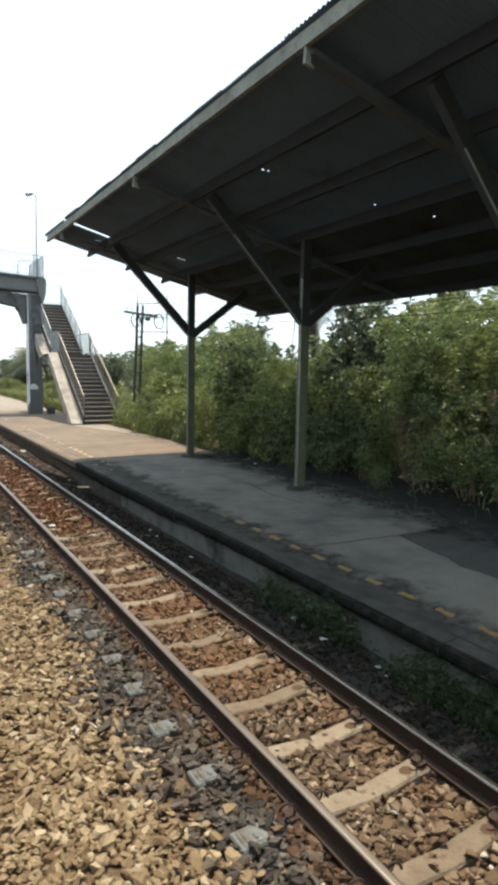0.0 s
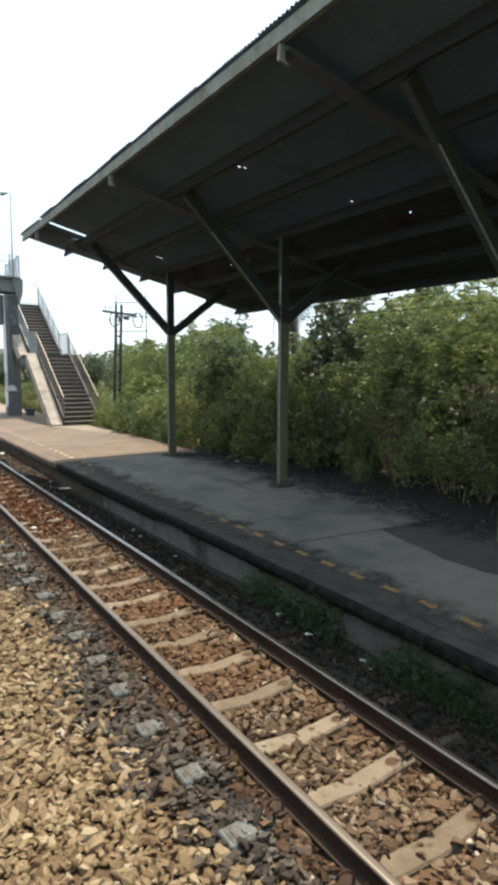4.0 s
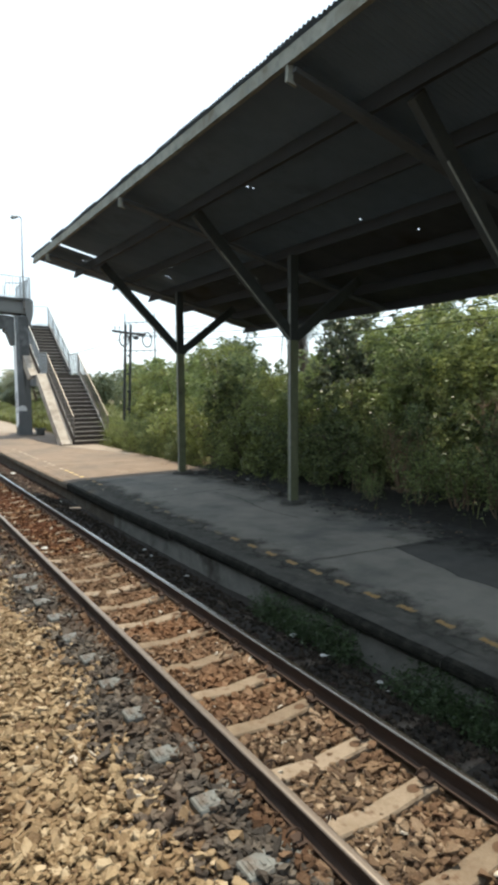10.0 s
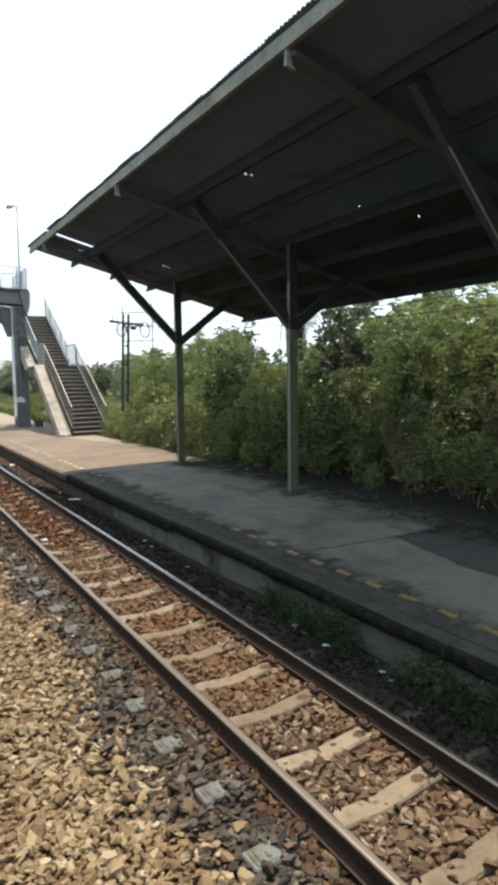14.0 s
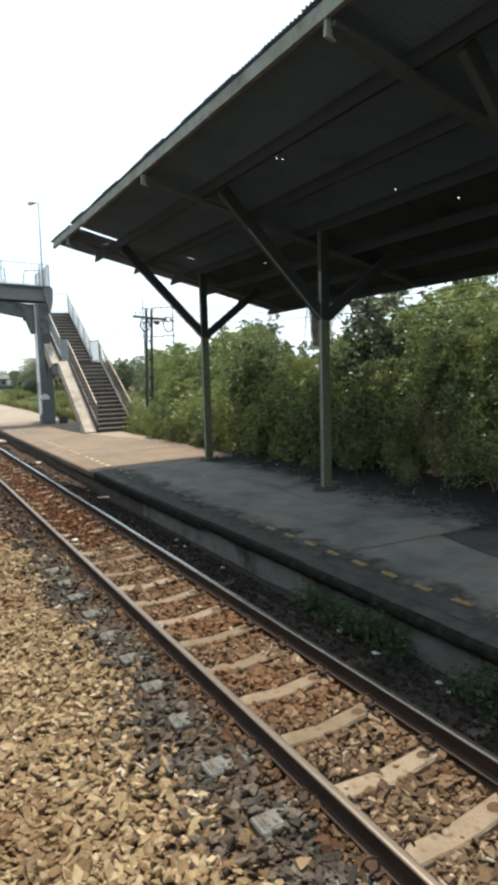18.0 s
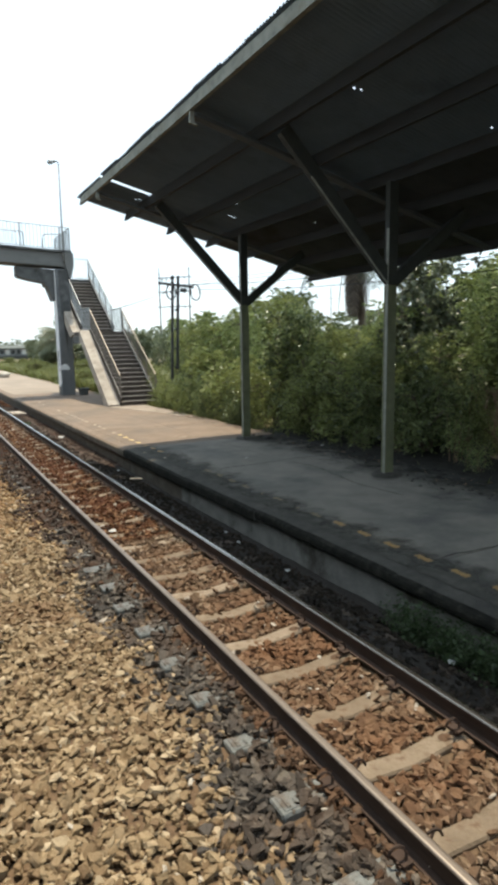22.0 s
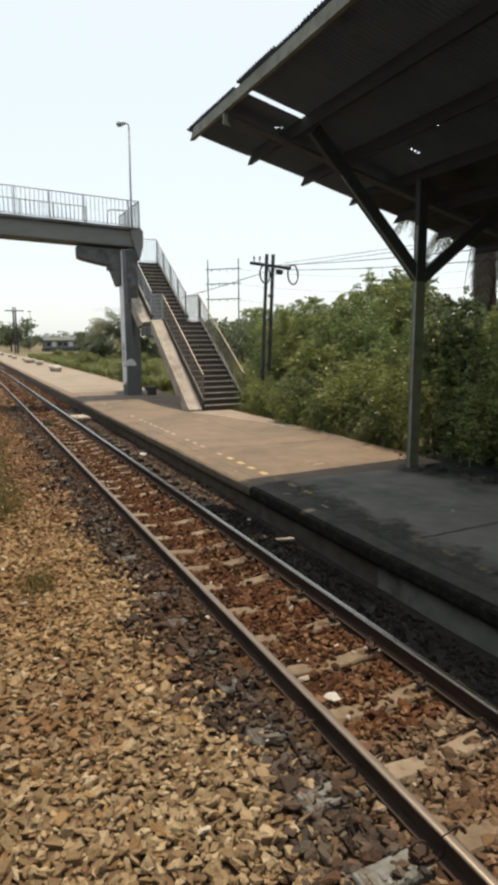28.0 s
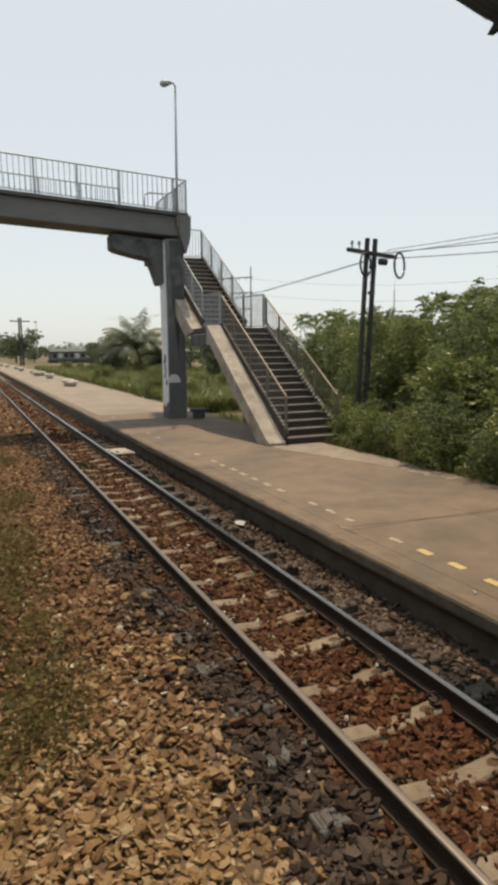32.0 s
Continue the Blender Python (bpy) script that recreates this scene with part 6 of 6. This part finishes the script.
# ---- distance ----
def far_tree(label, at, h, w, seed, mat="leaf_far_hazy"):
    r = np.random.default_rng(seed)
    tree = thing("tree", label, "tree", at)
    tr = Mesh().tube([(0, 0, -0.2), (0.1, 0, h * 0.3), (0.0, 0.1, h * 0.6)], [0.03 * h, 0.024 * h, 0.01 * h], 7)
    vs, fs, k = [], [], 0
    for i in range(13):
        c = (r.normal(0, w * 0.42), r.normal(0, w * 0.42), h * r.uniform(0.35, 0.85))
        tr.tube([(0, 0.05, h * 0.35), ((c[0]) * 0.5, c[1] * 0.5, c[2] * 0.8), c], [0.012 * h, 0.008 * h, 0.003 * h], 5)
        p, d = blob_points(r, 50, c, (w * 0.36, w * 0.36, h * 0.17), 0.2)
        v, f = sprays(r, p, d, 6, 0.09 * h, 0.055 * h, width=0.45)
        vs.append(v)
        fs.append(f + k)
        k += len(v)
    part("trunk", tr, "bark", tree)
    part("crown", fast_mesh("crown", np.concatenate(vs), np.concatenate(fs), [mat]), (), tree)
    return tree


random.seed(12)
for i, (x, y, h, w) in enumerate([(11.6, 175, 8.4, 4.4), (16.5, 182, 4.2, 4), (4.5, 182, 4.6, 4), (14.9, 88, 4.3, 2.2), (16.4, 86, 4.6, 2.4), (22, 88, 4.4, 3.5), (25, 84, 4.8, 4.5), (28, 80, 5.0, 5), (30, 72, 5.2, 5), (24, 60, 4.6, 4), (19.2, 60, 4.3, 1.6), (27, 52, 5, 4.5), (24, 45, 4.8, 4), (22, 38, 4.4, 3.6), (20, 30, 4.6, 3.6), (1.5, 210, 7, 6), (-4, 240, 8, 7), (-12, 260, 8, 9), (25, 190, 6, 8), (36, 170, 6, 8), (48, 160, 6, 9), (10, 235, 3.6, 8), (20, 230, 6, 9), (34, 110, 5, 6), (40, 95, 5.2, 6), (-22, 250, 8, 9)]):
    far_tree("distant green tree, haze in its leaf colour", (x, y, 0.0), h, w, 50 + i)

house = thing("house", "long grey two-storey building far along the line", "building", (23.6, 165.0, 0))
part("wall", Mesh().box(-4.8, 0, 0.9, 4.8, 6, 2.75), "building", house)
part("base", Mesh().box(-5.0, -1.0, -0.1, 5.2, 6, 0.9), "pole_dark", house, "dark open ground floor")
part("roof", Mesh().prism([(-5.2, -0.8, 2.75), (-5.2, 6.6, 2.75), (-5.2, 6.6, 2.85), (-5.2, 3, 3.6), (-5.2, -0.8, 2.85)], [(5.2, -0.8, 2.75), (5.2, 6.6, 2.75), (5.2, 6.6, 2.85), (5.2, 3, 3.6), (5.2, -0.8, 2.85)]), "roof_far", house, "low grey-green metal roof")
for i in range(7):
    w = part("window", Mesh().box(-4.5 + i * 1.3, -0.06, 1.3, -3.5 + i * 1.3, 0.0, 2.5), "pale_frame" if i in (1, 4) else "rail_grey", house)
    if i not in (1, 4):
        part("pane", Mesh().box(-4.42 + i * 1.3, -0.09, 1.38, -3.58 + i * 1.3, -0.064, 2.42), "glass_dark", w)

far_pole = thing("utility_pole", "distant dark utility pole with crossarm", "utility pole", (10.6, 145.0, 0))
for x in (-0.25, 0.25):
    part("pole_leg", Mesh().tube([(x, 0, 0), (x * 0.8, 0, 9.6)], [0.2, 0.15], 7), "pole_dark", far_pole)
part("crossarm", Mesh().beam((-1.9, 0, 8.9), (1.9, 0, 8.9), 0.2, 0.22), "pole_dark", far_pole)
for lx, ly, h in ((15.2, 160.0, 9.5), (27.5, 120.0, 8.3), (3.6, 150.0, 9.0)):
    fl = thing("street_lamp", "distant thin lamp post", "street lamp", (lx, ly, 0), "distant lamp posts")
    part("pole", Mesh().tube([(0, 0, 0), (0, 0, h)], [0.1, 0.07], 6), "steel", fl)
    part("lamp_head", Mesh().box(-0.5, -0.15, h - 0.1, 0.3, 0.15, h + 0.15, 0.04), "steel", fl)

mast = thing("radio_mast", "thin grey lattice mast far behind the trees", "mast", (130.3, 180.0, 0.0))
for a in range(3):
    part("leg", Mesh().tube([(0.7 * math.cos(2.1 * a), 0.7 * math.sin(2.1 * a), 0), (0.12 * math.cos(2.1 * a), 0.12 * math.sin(2.1 * a), 22.0)], [0.09, 0.06], 5), "steel", mast)
for z in range(2, 22, 2):
    w = 0.7 - 0.58 * z / 22
    part("ring_brace", Mesh().tube([(w * math.cos(2.1 * a), w * math.sin(2.1 * a), z + (0.9 if a % 2 else 0.0)) for a in range(4)], 0.04, 4), "steel", mast)
part("spike", Mesh().tube([(0, 0, 21.5), (0, 0, 26.5)], [0.06, 0.03], 5), "steel", mast)

random.seed(8)
for i, (x, y, s) in enumerate([(6.63, 58.0, 0.95), (6.8, 57.2, 0.8), (7.05, 72.0, 0.9), (7.04, 79.0, 0.95), (6.7, 79.6, 0.9), (7.03, 87.0, 0.9), (6.62, 98.0, 0.9), (6.75, 108.0, 0.9), (6.4, 122.0, 0.9), (6.1, 134.0, 0.9)]):
    st_ = thing("stone_seat", "pale low stone seat on the platform", "seat", (x, y, PZ), "stone seats")
    st_.rotation_euler.z = random.uniform(-0.5, 0.5)
    part("plinth", Mesh().box(-0.3 * s, -0.22 * s, 0, 0.3 * s, 0.22 * s, 0.26 * s, 0.03), "ramp", st_)
    part("top", Mesh().box(-0.45 * s, -0.34 * s, 0.262 * s, 0.45 * s, 0.34 * s, 0.5 * s, 0.06), "seat_pale", st_)

# ---- small things ----
tagged(part("concrete_slab", Mesh().box(-0.3, -0.35, 0, 0.3, 0.35, 0.07, 0.015), "ramp", at=pose(3.62, 28.9, -0.05, 3, 2, 12)), "loose pale concrete slab beside the rail", "slab")
# pale bar added for the bright strip below the roof slit
tagged(part("sun_strip_bar", Mesh().box(-0.24, -0.03, 0, 0.24, 0.03, 0.03, 0.008), "ramp", at=pose(3.79, 14.12, -0.1, 2, 3, -6)), "pale bar added where sun falls through the roof slit", "bar")
litter_mesh = [Mesh().add([(-0.07, -0.04, 0), (0.05, -0.05, 0.012), (0.08, 0.03, 0.004), (0.0, 0.06, 0.025), (-0.06, 0.03, 0.01), (0, 0, 0.035)], [(0, 1, 5), (1, 2, 5), (2, 3, 5), (3, 4, 5), (4, 0, 5)]).data("litter", ["paper"])]
for x, y, z, s in ((2.345, 10.5, -0.02, 0.9), (3.93, 5.0, -0.2, 0.8), (3.8, 6.1, -0.17, 1.2), (3.85, 15.2, -0.1, 0.6), (3.93, 21.6, -0.16, 1.6), (3.6, 18.5, -0.08, 0.7), (3.55, 12.4, -0.08, 0.8), (3.7, 3.6, -0.14, 1.0), (3.85, 9.2, -0.2, 0.6), (4.0, 4.1, -0.22, 0.6), (3.75, 7.6, -0.16, 0.7)):
    ob = part("litter", litter_mesh[0], (), at=Matrix.Translation((x, y, z)) @ Matrix.Rotation(x * 37 % 6.28, 4, "Z") @ Matrix.Scale(s, 4))
    tagged(ob, "crumpled white scrap of litter by the track", "litter", group="scraps of litter")

# pale cement patch at the stair's foot, with a broken edge
random.seed(19)
ring = [(8.3, 26.25), (6.85, 26.28)]
for i in range(60):
    v = 26.2 - 5.0 * i / 59
    ring.append((np.interp(v, [21.2, 22.5, 24, 25, 26.2], [8.05, 7.75, 7.45, 7.05, 6.85]) + 0.07 * math.sin(v * 3.1) + random.uniform(-0.09, 0.09), v))
ring += [(8.3, 21.2)]
part("cement_patch", Mesh().prism([(u, v, PZ - 0.01) for u, v in ring], [(u, v, PZ + 0.004) for u, v in ring]), "concrete_pale", platform, "pale worn cement patch")

# dark film and leaf crumbs along the platform's back edge under the canopy
ring = [(8.46, 17.4), (8.46, 1.0), (7.7, 1.0)]
v = 1.4
while v < 17.2:
    ring.append((np.interp(v, [1, 6, 10, 14, 17.3], [7.35, 7.6, 7.8, 7.95, 8.25]) + 0.1 * math.sin(v * 1.1) + random.uniform(-0.03, 0.03), v))
    v += 0.3
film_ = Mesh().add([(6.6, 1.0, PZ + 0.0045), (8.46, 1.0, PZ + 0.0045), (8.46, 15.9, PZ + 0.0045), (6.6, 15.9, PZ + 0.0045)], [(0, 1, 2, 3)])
part("dark_patch", film_, "mould_film", platform, "dark film thickening towards the back edge")
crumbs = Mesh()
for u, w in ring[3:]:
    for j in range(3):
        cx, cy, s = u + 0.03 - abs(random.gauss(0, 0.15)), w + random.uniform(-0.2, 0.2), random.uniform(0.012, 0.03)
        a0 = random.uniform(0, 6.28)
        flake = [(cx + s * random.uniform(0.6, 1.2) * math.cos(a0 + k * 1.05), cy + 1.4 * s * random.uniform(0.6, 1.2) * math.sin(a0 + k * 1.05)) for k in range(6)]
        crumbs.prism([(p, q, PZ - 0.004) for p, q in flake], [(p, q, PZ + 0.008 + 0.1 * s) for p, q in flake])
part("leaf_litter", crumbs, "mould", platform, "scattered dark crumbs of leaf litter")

# moss and canopy shade in one film over the edge slabs' inner side, ending raggedly along the dashes
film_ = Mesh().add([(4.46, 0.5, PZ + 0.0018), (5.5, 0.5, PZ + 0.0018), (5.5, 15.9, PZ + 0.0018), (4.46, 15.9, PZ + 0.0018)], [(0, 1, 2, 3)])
part("dark_patch", film_, "moss_film", platform, "black moss and painted canopy shade along the platform edge")


def crack(points, width=0.016):
    """A wandering open crack filled with dirt."""
    m, left, right = Mesh(), [], []
    for (x0, y0), (x1, y1) in zip(points, points[1:]):
        n = max(2, round(math.hypot(x1 - x0, y1 - y0) / 0.12))
        for i in range(n + 1):
            u, w = x0 + (x1 - x0) * i / n + random.gauss(0, 0.014), y0 + (y1 - y0) * i / n + random.gauss(0, 0.014)
            a = math.atan2(y1 - y0, x1 - x0) + math.pi / 2
            h = width * random.uniform(0.3, 1.0)
            left.append((u + h * math.cos(a), w + h * math.sin(a), PZ + 0.0035))
            right.append((u - h * math.cos(a), w - h * math.sin(a), PZ + 0.0035))
    m.add(left + right, [(i, len(left) + i, len(left) + i + 1, i + 1) for i in range(len(left) - 1)])
    return part("crack", m, "soil", platform, "dirt-filled crack")


patch = [(6.56, 6.57), (6.38, 5.85), (6.32, 5.4), (6.19, 5.1), (6.24, 4.2), (6.3, 3.4), (6.2, 2.2), (6.3, 1.0), (6.56, 1.0)]
part("dark_patch", Mesh().prism([(u, w, PZ - 0.01) for u, w in reversed(patch)], [(u, w, PZ + 0.0022) for u, w in reversed(patch)]), "concrete_dirty", platform, "darker worn concrete beside the crack")
crack([(4.73, 12.47), (5.4, 12.5), (6.4, 12.57), (7.0, 12.64), (7.9, 12.5)])
crack([(6.63, 12.3), (6.75, 11.6), (6.64, 10.9), (6.5, 10.1), (6.58, 9.0)])
crack([(4.97, 6.66), (5.73, 6.63), (6.43, 6.55), (7.3, 6.4)])
crack([(6.58, 6.53), (6.38, 5.85), (6.32, 5.4), (6.19, 5.1), (6.3, 3.4)])
crack([(4.6, 19.42), (5.6, 19.34), (6.5, 19.2), (8.2, 19.15)], 0.01)
for x, y, s in ((3.92, 5.5, 0.7), (3.84, 4.85, 0.7), (4.0, 4.2, 0.5), (3.8, 8.0, 0.6), (3.7, 9.1, 0.5), (3.9, 9.9, 0.5), (6.05, 13.2, 0.45), (8.3, 13.6, 0.7)):
    ob = part("litter", litter_mesh[0], (), at=Matrix.Translation((x, y, PZ + 0.006 if x > 4.2 else float(bed_prof(x, y)) + 0.03)) @ Matrix.Rotation(x * 53 % 6.28, 4, "Z") @ Matrix.Scale(s, 4))
    tagged(ob, "crumpled pale scrap of litter", "litter", group="scraps of litter")

# forest floor behind the platform, its deep shade put into the dark colour
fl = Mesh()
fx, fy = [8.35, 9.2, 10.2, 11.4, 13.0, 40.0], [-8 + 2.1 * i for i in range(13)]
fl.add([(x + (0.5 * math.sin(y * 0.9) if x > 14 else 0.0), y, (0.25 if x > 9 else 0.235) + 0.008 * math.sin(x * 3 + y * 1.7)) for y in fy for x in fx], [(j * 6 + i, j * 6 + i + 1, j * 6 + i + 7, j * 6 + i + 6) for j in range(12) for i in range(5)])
tagged(part("leaf_litter", fl, "mould"), "leaf mould under the thicket, darkened for its shade", "leaf litter", kind="structure")
